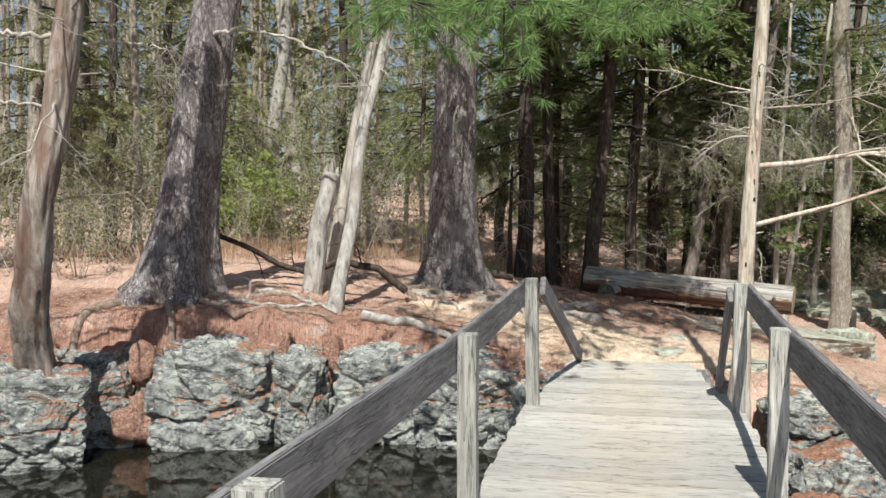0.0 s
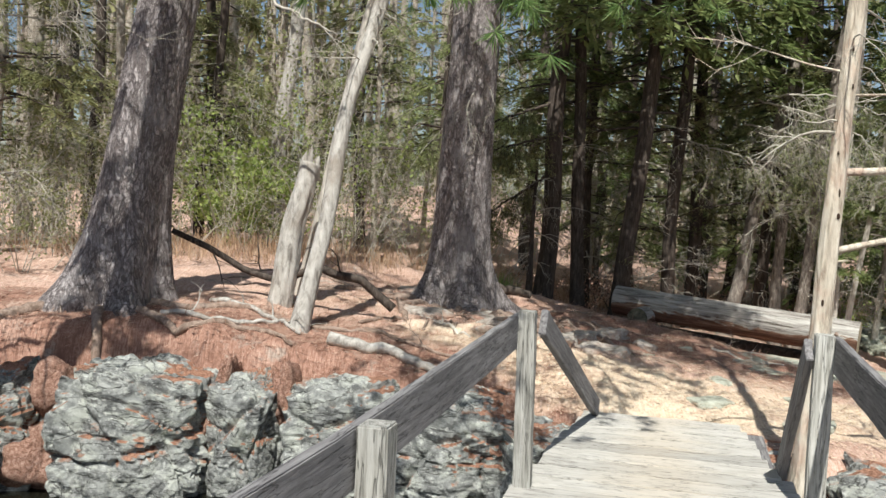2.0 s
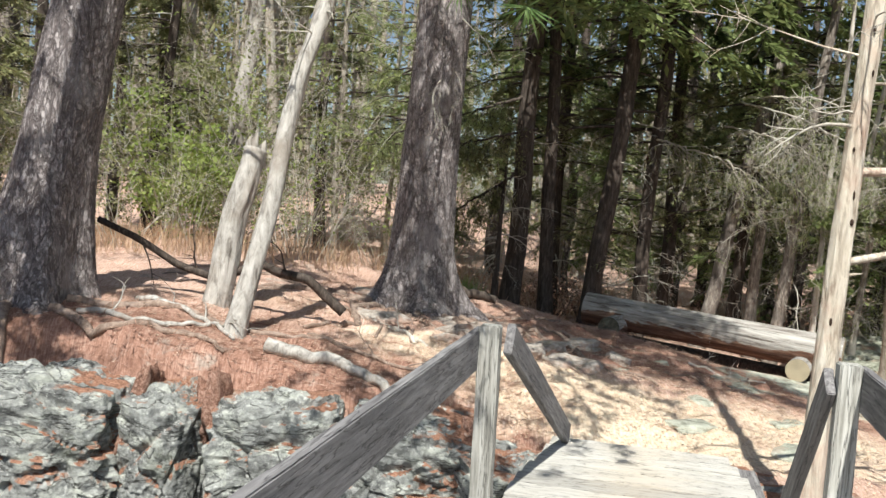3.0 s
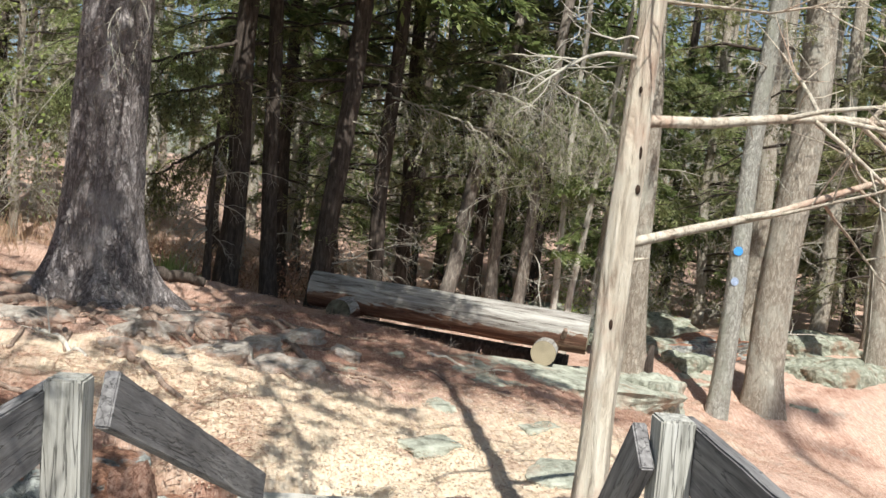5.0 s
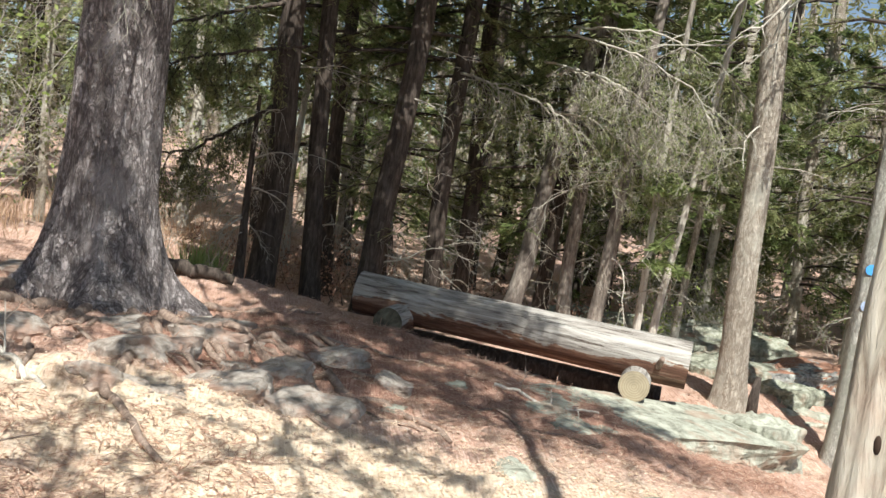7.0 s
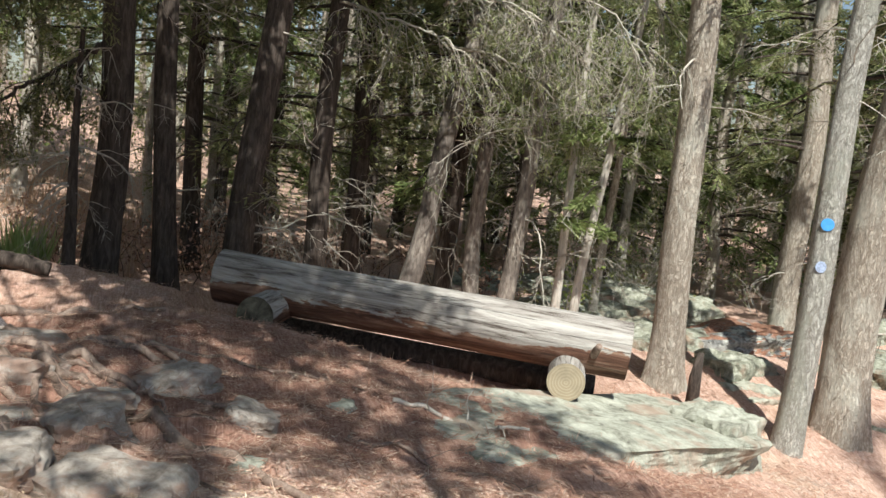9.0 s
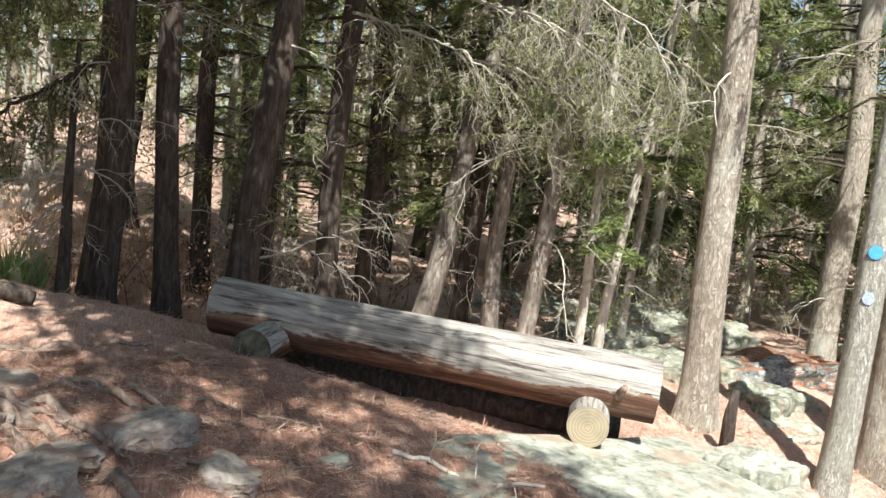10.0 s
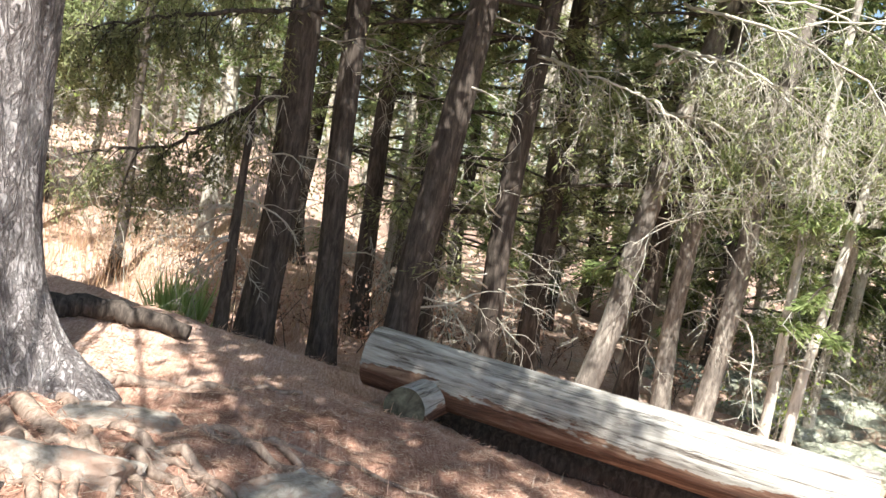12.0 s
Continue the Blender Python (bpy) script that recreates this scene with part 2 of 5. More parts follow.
def rock_mat():
    m, t, b = node_mat("lichen_rock", 0.9, 0.2)
    v = coords(t, (1, 1, 1.4))
    n1 = noise_tex(t, v, 6, 10, 0.72, 0.4)
    base = ramp(t, n1, [(0.32, (0.05, 0.05, 0.048)), (0.44, (0.22, 0.225, 0.215)), (0.6, (0.46, 0.47, 0.44))])
    lich = ramp(t, noise_tex(t, v, 4.2, 9, 0.78, 0.5), [(0.5, (0, 0, 0)), (0.59, (0.9, 0.9, 0.9))])
    col = mix(t, lich, base, (0.6, 0.62, 0.55))
    crust = ramp(t, noise_tex(t, v, 17, 7, 0.7, 0.3), [(0.56, (0, 0, 0)), (0.64, (0.8, 0.8, 0.8))])
    col = mix(t, crust, col, (0.7, 0.71, 0.66))
    seam = noise_tex(t, coords(t, (0.9, 0.9, 3.2)), 1.5, 5, 0.55, 0.9)
    dark = ramp(t, seam, [(0.482, (0, 0, 0)), (0.492, (0.85, 0.85, 0.85)), (0.502, (0, 0, 0))])
    col = mix(t, dark, col, (0.05, 0.048, 0.045))
    moss = ramp(t, noise_tex(t, v, 1.6, 6, 0.65), [(0.57, (0, 0, 0)), (0.7, (0.5, 0.5, 0.5))])
    col = mix(t, moss, col, (0.2, 0.23, 0.14))
    g = t.nodes.new("ShaderNodeNewGeometry")
    sp = t.nodes.new("ShaderNodeSeparateXYZ")
    t.links.new(g.outputs["Normal"], sp.inputs[0])
    up = t.nodes.new("ShaderNodeMath")
    up.operation = "MULTIPLY_ADD"
    up.inputs[1].default_value = 0.32
    t.links.new(sp.outputs[2], up.inputs[0])
    t.links.new(noise_tex(t, v, 1.5, 4, 0.55), up.inputs[2])
    needles = ramp(t, noise_tex(t, v, 40, 6, 0.75, 0.6), [(0.35, (0.17, 0.075, 0.045)), (0.62, (0.5, 0.28, 0.19))])
    col = mix(t, ramp(t, up.outputs[0], [(0.71, (0, 0, 0)), (0.77, (1, 1, 1))]), col, needles)
    t.links.new(col, b.inputs["Base Color"])
    bump(t, b, mix(t, 0.4, noise_tex(t, v, 13, 10, 0.78, 0.8), dark, "SUBTRACT"), 1.0, 0.035)
    return m


def slab_mat():
    m, t, b = node_mat("mossy_slab", 0.92, 0.15)
    v = coords(t, (1, 1, 1))
    n1 = noise_tex(t, v, 7, 9, 0.75, 0.4)
    col = ramp(t, n1, [(0.32, (0.12, 0.115, 0.09)), (0.46, (0.34, 0.345, 0.28)), (0.64, (0.56, 0.575, 0.48))])
    n2 = ramp(t, noise_tex(t, v, 2.2, 5, 0.6), [(0.54, (0, 0, 0)), (0.66, (0.75, 0.75, 0.75))])
    t.links.new(mix(t, n2, col, (0.4, 0.29, 0.22)), b.inputs["Base Color"])
    bump(t, b, noise_tex(t, v, 18, 9, 0.8, 0.6), 0.9, 0.02)
    return m


def moss_mat():
    m, t, b = node_mat("mossy_boulder", 0.95, 0.1)
    v = coords(t, (1, 1, 1))
    col = ramp(t, noise_tex(t, v, 8, 9, 0.75, 0.4), [(0.32, (0.08, 0.08, 0.065)), (0.5, (0.3, 0.31, 0.24)), (0.66, (0.52, 0.53, 0.45))])
    litter_on = ramp(t, noise_tex(t, v, 2.4, 6, 0.65), [(0.54, (0, 0, 0)), (0.66, (0.8, 0.8, 0.8))])
    t.links.new(mix(t, litter_on, col, (0.3, 0.19, 0.13)), b.inputs["Base Color"])
    bump(t, b, noise_tex(t, v, 18, 9, 0.8, 0.6), 0.9, 0.025)
    return m


def drift_mat():
    m, t, b = node_mat("needle_drift", 0.95, 0.1)
    v = coords(t, (1, 1, 1))
    n = noise_tex(t, v, 34, 8, 0.78, 0.8)
    t.links.new(ramp(t, n, [(0.36, (0.12, 0.06, 0.042)), (0.5, (0.36, 0.205, 0.15)), (0.64, (0.58, 0.4, 0.32))]), b.inputs["Base Color"])
    bump(t, b, n, 1.0, 0.03)
    return m


def clod_mat():
    m, t, b = node_mat("needle_dusted_stone", 0.95, 0.1)
    v = coords(t, (1, 1, 1))
    col = ramp(t, noise_tex(t, v, 9, 9, 0.75, 0.5), [(0.3, (0.16, 0.125, 0.1)), (0.5, (0.42, 0.37, 0.32)), (0.66, (0.6, 0.56, 0.5))])
    dust = ramp(t, noise_tex(t, v, 3.3, 6, 0.7), [(0.48, (0, 0, 0)), (0.6, (0.85, 0.85, 0.85))])
    t.links.new(mix(t, dust, col, (0.42, 0.28, 0.215)), b.inputs["Base Color"])
    bump(t, b, noise_tex(t, v, 20, 9, 0.8, 0.8), 0.9, 0.025)
    return m


def plank_mat(name, dark, mid, light, axis=(14, 1.0, 14), trodden=None):
    m, t, b = node_mat(name, 0.85, 0.25)
    v = coords(t, axis)
    info = t.nodes.new("ShaderNodeObjectInfo")
    va = t.nodes.new("ShaderNodeVectorMath")
    va.operation = "ADD"
    t.links.new(v, va.inputs[0])
    cb = t.nodes.new("ShaderNodeCombineXYZ")
    sc = t.nodes.new("ShaderNodeMath")
    sc.operation = "MULTIPLY"
    sc.inputs[1].default_value = 90
    t.links.new(info.outputs["Random"], sc.inputs[0])
    for i in range(3):
        t.links.new(sc.outputs[0], cb.inputs[i])
    t.links.new(cb.outputs[0], va.inputs[1])
    n1 = noise_tex(t, va.outputs[0], 3.2, 8, 0.7, 0.3)
    col = ramp(t, n1, [(0.28, dark), (0.5, mid), (0.72, light)])
    vo = noise_tex(t, coords(t, (1, 1, 1)), 1.4, 6, 0.65)
    st = ramp(t, vo, [(0.5, (0, 0, 0)), (0.72, (0.55, 0.55, 0.55))])
    col = mix(t, st, col, dark)
    if trodden:
        sx = t.nodes.new("ShaderNodeSeparateXYZ")
        t.links.new(coords(t, (1, 1, 1)), sx.inputs[0])
        ab = t.nodes.new("ShaderNodeMath")
        ab.operation = "ABSOLUTE"
        t.links.new(sx.outputs[0], ab.inputs[0])
        sm = t.nodes.new("ShaderNodeMath")
        sm.operation = "SUBTRACT"
        t.links.new(noise_tex(t, va.outputs[0], 0.35, 6, 0.7), sm.inputs[0])
        t.links.new(ab.outputs[0], sm.inputs[1])
        col = mix(t, ramp(t, sm.outputs[0], [(0.02, (0, 0, 0)), (0.4, (0.55, 0.55, 0.55))]), col, trodden)
    crack = ramp(t, noise_tex(t, va.outputs[0], 1.9, 4, 0.55, 0.3), [(0.475, (0, 0, 0)), (0.492, (0.75, 0.75, 0.75)), (0.508, (0, 0, 0))])
    col = mix(t, crack, col, tuple(0.35 * c for c in dark))
    br = t.nodes.new("ShaderNodeHueSaturation")
    mr = t.nodes.new("ShaderNodeMapRange")
    mr.inputs[3].default_value, mr.inputs[4].default_value = 0.85, 1.15
    t.links.new(info.outputs["Random"], mr.inputs[0])
    t.links.new(mr.outputs[0], br.inputs["Value"])
    t.links.new(col, br.inputs["Color"])
    t.links.new(br.outputs[0], b.inputs["Base Color"])
    bump(t, b, mix(t, 0.6, n1, crack, "SUBTRACT"), 0.8, 0.007)
    return m


def plain_mat(name, col, rough=0.6, vary=0.15, scale=20):
    m, t, b = node_mat(name, rough, 0.3)
    n = noise_tex(t, coords(t, (1, 1, 1)), scale, 6)
    t.links.new(ramp(t, n, [(0.3, tuple(c * (1 - vary) for c in col)), (0.7, tuple(min(1, c * (1 + vary)) for c in col))]), b.inputs["Base Color"])
    bump(t, b, n, 0.3, 0.005)
    return m


def cut_mat():
    m, t, b = node_mat("cut_wood", 0.85, 0.2)
    w = t.nodes.new("ShaderNodeTexWave")
    w.wave_type, w.rings_direction = "RINGS", "Z"
    w.inputs["Scale"].default_value, w.inputs["Distortion"].default_value, w.inputs["Detail"].default_value = 14, 3, 3
    t.links.new(coords(t, (1, 1, 1)), w.inputs["Vector"])
    col = ramp(t, w.outputs[1], [(0.0, (0.33, 0.27, 0.18)), (0.6, (0.38, 0.32, 0.22)), (1.0, (0.42, 0.36, 0.26))])
    n = ramp(t, noise_tex(t, coords(t, (1, 1, 1)), 5, 6), [(0.45, (0, 0, 0)), (0.7, (0.7, 0.7, 0.7))])
    t.links.new(mix(t, n, col, (0.22, 0.19, 0.13)), b.inputs["Base Color"])
    return m


# dark copy of the sawn face, with the bench's shade in its colour
def shade_cut_mat():
    m, t, b = node_mat("shaded_cut_wood", 0.9, 0.15)
    n = noise_tex(t, coords(t, (1, 1, 1)), 9, 8, 0.7, 0.6)
    t.links.new(ramp(t, n, [(0.35, (0.05, 0.045, 0.035)), (0.55, (0.16, 0.15, 0.11)), (0.7, (0.26, 0.25, 0.19))]), b.inputs["Base Color"])
    bump(t, b, n, 0.5, 0.008)
    return m


def water_mat():
    m, t, b = node_mat("dark_water", 0.04, 0.5)
    b.inputs["Base Color"].default_value = (0.012, 0.012, 0.008, 1)
    bump(t, b, noise_tex(t, coords(t, (1, 1, 1)), 5, 3, 0.5), 0.12, 0.01)
    return m


M_GROUND, M_ROCK, M_SLAB, M_WATER, M_CUT = ground_mat(), rock_mat(), slab_mat(), water_mat(), cut_mat()
M_SHADE_CUT = shade_cut_mat()
M_CLOD, M_MOSS, M_DRIFT = clod_mat(), moss_mat(), drift_mat()
M_DECK = plank_mat("deck_board", (0.36, 0.34, 0.3), (0.47, 0.45, 0.41), (0.56, 0.54, 0.5), (1.2, 9, 9), (0.52, 0.45, 0.36))
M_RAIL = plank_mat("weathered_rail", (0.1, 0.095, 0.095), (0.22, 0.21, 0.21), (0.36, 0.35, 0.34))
M_POST = plank_mat("weathered_post", (0.15, 0.145, 0.125), (0.42, 0.41, 0.37), (0.62, 0.61, 0.57), (16, 16, 0.9))
M_BLUE = plain_mat("blue_paint", (0.08, 0.36, 0.82), 0.5)
M_BLUE_WORN = plain_mat("worn_blue_paint", (0.36, 0.44, 0.6), 0.8, 0.5, 60)
M_HOLE = plain_mat("rotten_hole", (0.05, 0.03, 0.02), 0.95)

# ---- geometry helpers ----


def arr_mesh(name, v, f):
    """A mesh from arrays: vertices (n, 3) and faces (m, k), all of k corners."""
    v, f = np.asarray(v, np.float32), np.asarray(f, np.int32)
    me = bpy.data.meshes.new(name)
    me.vertices.add(len(v))
    me.vertices.foreach_set("co", v.ravel())
    me.loops.add(f.size)
    me.loops.foreach_set("vertex_index", f.ravel())
    me.polygons.add(len(f))
    me.polygons.foreach_set("loop_start", np.arange(len(f), dtype=np.int32) * f.shape[1])
    me.update(calc_edges=True)
    me.validate()
    return me


def part(name, me, material, parent=None, label="", smooth=True, kind=""):
    if isinstance(me, bmesh.types.BMesh):
        bm, me = me, bpy.data.meshes.new(name)
        bm.to_mesh(me)
        bm.free()
    if material and not me.materials:
        me.materials.append(material)
    if smooth:
        me.polygons.foreach_set("use_smooth", np.ones(len(me.polygons), bool))
    ob = new(name, me)
    ob.parent = parent
    return tagged(ob, label, kind=kind)


def thing(name, label, category, at=(0, 0, 0), group="", kind=""):
    e = new(name)
    e.location = at
    e.empty_display_size = 0.2
    return tagged(e, label, category, group, kind)


def tube(p, r, sides=8, rough=0.0, freq=3.0, seed=0.0, cap=True, lobes=None):
    """A tapered tube along the points p with the radii r; rough: uneven bark, as a part of the radius."""
    p, r = np.asarray(p, float), np.asarray(r, float)
    d = np.gradient(p, axis=0)
    d /= np.linalg.norm(d, axis=1)[:, None] + 1e-9
    ref = np.array((1.0, 0.1, 0.0)) if abs(d[0][0]) < 0.8 else np.array((0.0, 0.1, 1.0))
    u = np.cross(d, ref)
    u /= np.linalg.norm(u, axis=1)[:, None]
    w = np.cross(d, u)
    a = np.arange(sides) * 2 * np.pi / sides
    rr = np.repeat(r[:, None], sides, 1)
    if rough:
        for i in range(len(p)):
            for j in range(sides):
                q = Vector((math.cos(a[j]) * freq * 1.3, math.sin(a[j]) * freq * 1.3, p[i][2] * freq * 0.55 + seed))
                q2 = Vector((math.cos(a[j]) * freq * 4, math.sin(a[j]) * freq * 4, p[i][2] * freq * 1.6 + seed))
                rr[i, j] *= 1 + rough * (noise.noise(q) + 0.6 * noise.noise(q2))
    if lobes is not None:
        rr *= lobes(p, a)
    v = p[:, None] + rr[..., None] * (np.cos(a)[None, :, None] * u[:, None] + np.sin(a)[None, :, None] * w[:, None])
    n = len(p)
    i, j = np.meshgrid(np.arange(n - 1), np.arange(sides), indexing="ij")
    k = (j + 1) % sides
    f = np.stack([i * sides + j, i * sides + k, (i + 1) * sides + k, (i + 1) * sides + j], -1).reshape(-1, 4)
    v = v.reshape(-1, 3)
    if cap:
        ends = []
        for row, c in ((0, p[0]), (n - 1, p[-1])):
            o = len(v)
            v = np.vstack([v, c])
            for jj in range(0, sides, 2):
                q = [row * sides + jj, row * sides + (jj + 1) % sides, row * sides + (jj + 2) % sides, o]
                ends.append(q if row else q[:3][::-1] + [o])
        f = np.vstack([f, ends])
    return v, f


def joined(pieces):
    vs, fs, o = [], [], 0
    for v, f in pieces:
        vs.append(v)
        fs.append(np.asarray(f) + o)
        o += len(v)
    return np.vstack(vs), np.vstack(fs)


def leaves(c, d, n, length, width):
    """Diamond leaves at c along d, in the plane across n."""
    s = np.cross(d, n)
    s /= np.linalg.norm(s, axis=1)[:, None] + 1e-9
    length, width = np.broadcast_to(length, len(c))[:, None], np.broadcast_to(width, len(c))[:, None]
    m = c + d * length * 0.45
    v = np.stack([c, m + s * width / 2, c + d * length, m - s * width / 2], 1).reshape(-1, 3)
    return v, np.arange(len(v)).reshape(-1, 4)


def unit(a):
    return a / (np.linalg.norm(a, axis=-1, keepdims=True) + 1e-9)


def twigs(rng, start, way0, length, r, level=2, droop=0.15, kids=5, wander=0.25):
    """A branching bare limb, as tubes: the limb and its twigs."""
    out = []
    n = 7 if level else 4
    p, d = [np.array(start, float)], unit(np.array(way0, float))
    for _ in range(n - 1):
        d = unit(d + rng.normal(0, wander, 3) * 0.6 + np.array((0, 0, -droop)))
        p.append(p[-1] + d * length / (n - 1))
    p = np.array(p)
    out.append(tube(p, np.linspace(r, r * 0.3, n), 5 if r > 0.012 else 3, cap=False))
    if level:
        for _ in range(kids):
            k = rng.uniform(0.25, 1.0) * (n - 1)
            i = min(int(k), n - 2)
            q = p[i] + (p[i + 1] - p[i]) * (k - i)
            side = unit(np.cross(p[i + 1] - p[i], rng.normal(0, 1, 3)))
            w = unit(unit(p[i + 1] - p[i]) * 0.6 + side * rng.uniform(0.5, 1))
            out += twigs(rng, q, w, length * rng.uniform(0.3, 0.55), max(r * 0.45, 0.003), level - 1, droop, kids, wander * 1.2)
    return out


def boughs(rng, axis, heights, count, reach, leaf, width, per=22, k=9, droop=0.35, toward=None, spread=math.pi):
    """Evergreen boughs round a trunk: the wood of the boughs and the leafy sprays. axis(z): the trunk's place at height z."""
    wood, cs, ds, ns = [], [], [], []
    for _ in range(count):
        z = rng.uniform(*heights)
        az = rng.uniform(0, 2 * math.pi) if toward is None else toward + rng.uniform(-spread, spread)
        ln = reach * rng.uniform(0.5, 1.0) * (1 - 0.35 * (z - heights[0]) / max(heights[1] - heights[0], 0.1))
        out = np.array((math.cos(az), math.sin(az), 0.0))
        s = np.linspace(0, 1, 7)
        rise = rng.uniform(0.0, 0.3)
        p = axis(z) + out * (s * ln)[:, None] + np.array((0, 0, 1.0)) * (ln * (rise * s - droop * s ** 2))[:, None]
        p += rng.normal(0, 0.03 * ln, p.shape) * s[:, None]
        wood.append(tube(p, np.linspace(0.012 + 0.008 * ln, 0.003, 7), 4, cap=False))
        t = rng.uniform(0.2, 1.0, per) ** 0.8
        i = np.minimum((t * 6).astype(int), 5)
        at = p[i] + (p[i + 1] - p[i]) * (t * 6 - i)[:, None]
        along = unit(p[i + 1] - p[i])
        up = np.array((0, 0, 1.0)) + rng.normal(0, 0.25, (per, 3))
        side = unit(np.cross(along, up)) * rng.choice((-1, 1), per)[:, None]
        td = unit(along * rng.uniform(0.4, 1.0, per)[:, None] + side + np.array((0, 0, -0.35)) * rng.uniform(0.2, 1.4, per)[:, None])
        tl = ln * rng.uniform(0.12, 0.34, per) * (1.15 - 0.6 * t)
        for j in range(k):
            f = (j + rng.uniform(0, 1, per)) / k
            c = at + td * (tl * f)[:, None] + np.array((0, 0, -1.0)) * (0.25 * tl * f ** 2)[:, None]
            sg = 1 if j % 2 else -1
            s2 = unit(np.cross(td, up)) * sg
            d = unit(td * 0.9 + s2 * rng.uniform(0.3, 0.9, per)[:, None] + rng.normal(0, 0.25, (per, 3)))
            cs.append(c)
            ds.append(d)
            ns.append(up + rng.normal(0, 0.3, (per, 3)))
    c, d, n = np.vstack(cs), np.vstack(ds), np.vstack(ns)
    size = rng.uniform(0.6, 1.3, len(c))
    return joined(wood), leaves(c, d, n, leaf * size, width * size)


# ---- lie of the land ----


def sstep(a, b, x):
    t = np.clip((x - a) / (b - a), 0, 1)
    return t * t * (3 - 2 * t)


def bank_edge(x):
    """How far out the bank begins, on the far side of the pond."""
    return 9.0 + 0.32 * sstep(1.2, 0.3, x) + 0.15 * np.sin(x * 1.7) - 0.55 * np.clip(x - 2.3, 0, 4) + 0.12 * np.sin(x * 4.1 + 1)


WATER = -0.86


def land(x, y):
    x, y = np.asarray(x, float), np.asarray(y, float)
    xc = np.clip(x, -2.3, 9)
    h = -0.14 * (xc - 1.1) + 0.03 * (np.clip(y, -20, 17) - 9) - 0.16 * np.clip(xc - 4, 0, None)
    h -= 0.16 * np.exp(-((x + 0.2) ** 2 + (y - 14.2) ** 2) / 2.2)
    h -= 0.16 * np.clip(1 - (y - bank_edge(x)) / 1.2, 0, 1) * sstep(1.4, 0.4, x)
    h -= 0.12 * np.exp(-((x - 1.6) ** 2 / 1.0 + (y - 9.4) ** 2 / 0.4))
    lx = np.clip(((x - 2.1) * 3.1 - (y - 15.93) * 1.49) / 11.83, 0.0, 1.0)
    h -= 0.13 * np.exp(-((x - 2.1 - 3.1 * lx) ** 2 + (y - 15.93 + 1.49 * lx) ** 2) / 0.35)
    lx = np.clip(lx, 0.24, 0.72)
    h -= 0.1 * np.exp(-((x - 2.1 - 3.1 * lx) ** 2 + (y - 15.93 + 1.49 * lx) ** 2) / 0.13)
    back = sstep(15.6, 18.5, y + 0.25 * (x - 2))
    far = -0.42 - 0.05 * np.clip(x, -4, 10) + 0.14 * np.clip(y - 19.5, 0, 12) * sstep(4, -1, x) + 0.03 * np.clip(y - 26, 0, 60)
    h = h * (1 - back) + far * back
    near = sstep(-3.5, -5.0, y)
    dip = sstep(0.5, -0.25, y - bank_edge(x)) * (1 - near)
    h = h * (1 - dip) + (-1.7) * dip
    return np.where(near > 0, h * (1 - near) - 0.05 * near, h)


LUMPS = 0.2


def rough_land(x, y):
    h = float(land(x, y))
    return h + 0.05 * noise.noise(Vector((x * 0.9, y * 0.9, 3))) + 0.055 * noise.noise(Vector((x * 2.7, y * 2.7, 7))) + 0.03 * noise.noise(Vector((x * 9, y * 9, 1))) + LUMPS * math.exp(-((x - 0.7) ** 2 + (y - 12.9) ** 2) / 4.5) * (0.4 - abs(noise.noise(Vector((x * 2.1, y * 2.6, 11)))) - 0.5 * abs(noise.noise(Vector((x * 5, y * 6, 4)))))


def axis_line(lo, hi, step, far):
    a = [lo]
    while a[-1] < hi:
        a.append(a[-1] + step)
    s = step
    while a[-1] < far:
        s *= 1.16
        a.append(a[-1] + s)
    s = step
    while a[0] > -far:
        s *= 1.16
        a.insert(0, a[0] - s)
    return np.array(a)


gx, gy = axis_line(-6.0, 9.5, 0.09, 400), axis_line(6.0, 19.0, 0.09, 400)
gv = np.array([(x, y, rough_land(x, y)) for y in gy for x in gx])
ni, nj = len(gy), len(gx)
ii, jj = np.meshgrid(np.arange(ni - 1), np.arange(nj - 1), indexing="ij")
gf = np.stack([ii * nj + jj, ii * nj + jj + 1, (ii + 1) * nj + jj + 1, (ii + 1) * nj + jj], -1).reshape(-1, 4)
ground = part("ground", arr_mesh("ground", gv, gf), M_GROUND)
tagged(ground, "forest floor of red pine needles and tan leaf litter", "ground", kind="structure")
bm = bmesh.new()
bmesh.ops.create_grid(bm, x_segments=4, y_segments=4, size=1, matrix=Matrix.Translation((0, 2.5, WATER)) @ Matrix.Diagonal((60, 7.6, 1, 1)))
tagged(part("water", bm, M_WATER, smooth=False), "still dark pond water reflecting the rocky bank", "water", kind="structure")

# ---- footbridge ----


def board_bm(sx, sy, sz, bev=0.006, wear=0.0, seed=0, cuts=0, axis=0):
    bm = bmesh.new()
    bmesh.ops.create_cube(bm, size=1, matrix=Matrix.Diagonal((sx, sy, sz, 1)))
    if cuts:
        long = [e for e in bm.edges if abs((e.verts[0].co - e.verts[1].co)[axis]) > 0.5 * (sx, sy, sz)[axis]]
        bmesh.ops.subdivide_edges(bm, edges=long, cuts=cuts)
    if bev:
        sharp = [e for e in bm.edges if len(e.link_faces) == 2 and e.calc_face_angle() > 1]
        bmesh.ops.bevel(bm, geom=sharp, offset=bev, segments=2, affect="EDGES")
    if wear:
        for v in bm.verts:
            v.co += noise.noise_vector(v.co * 5 + Vector((seed * 7.3, 0, 0))) * wear
    return bm


BRIDGE = pose(0, 0, 0, 0, 0, -11.4)
bridge = thing("footbridge", "weathered grey wooden footbridge with plank deck and post-and-board railings", "footbridge")
bridge.matrix_basis = BRIDGE


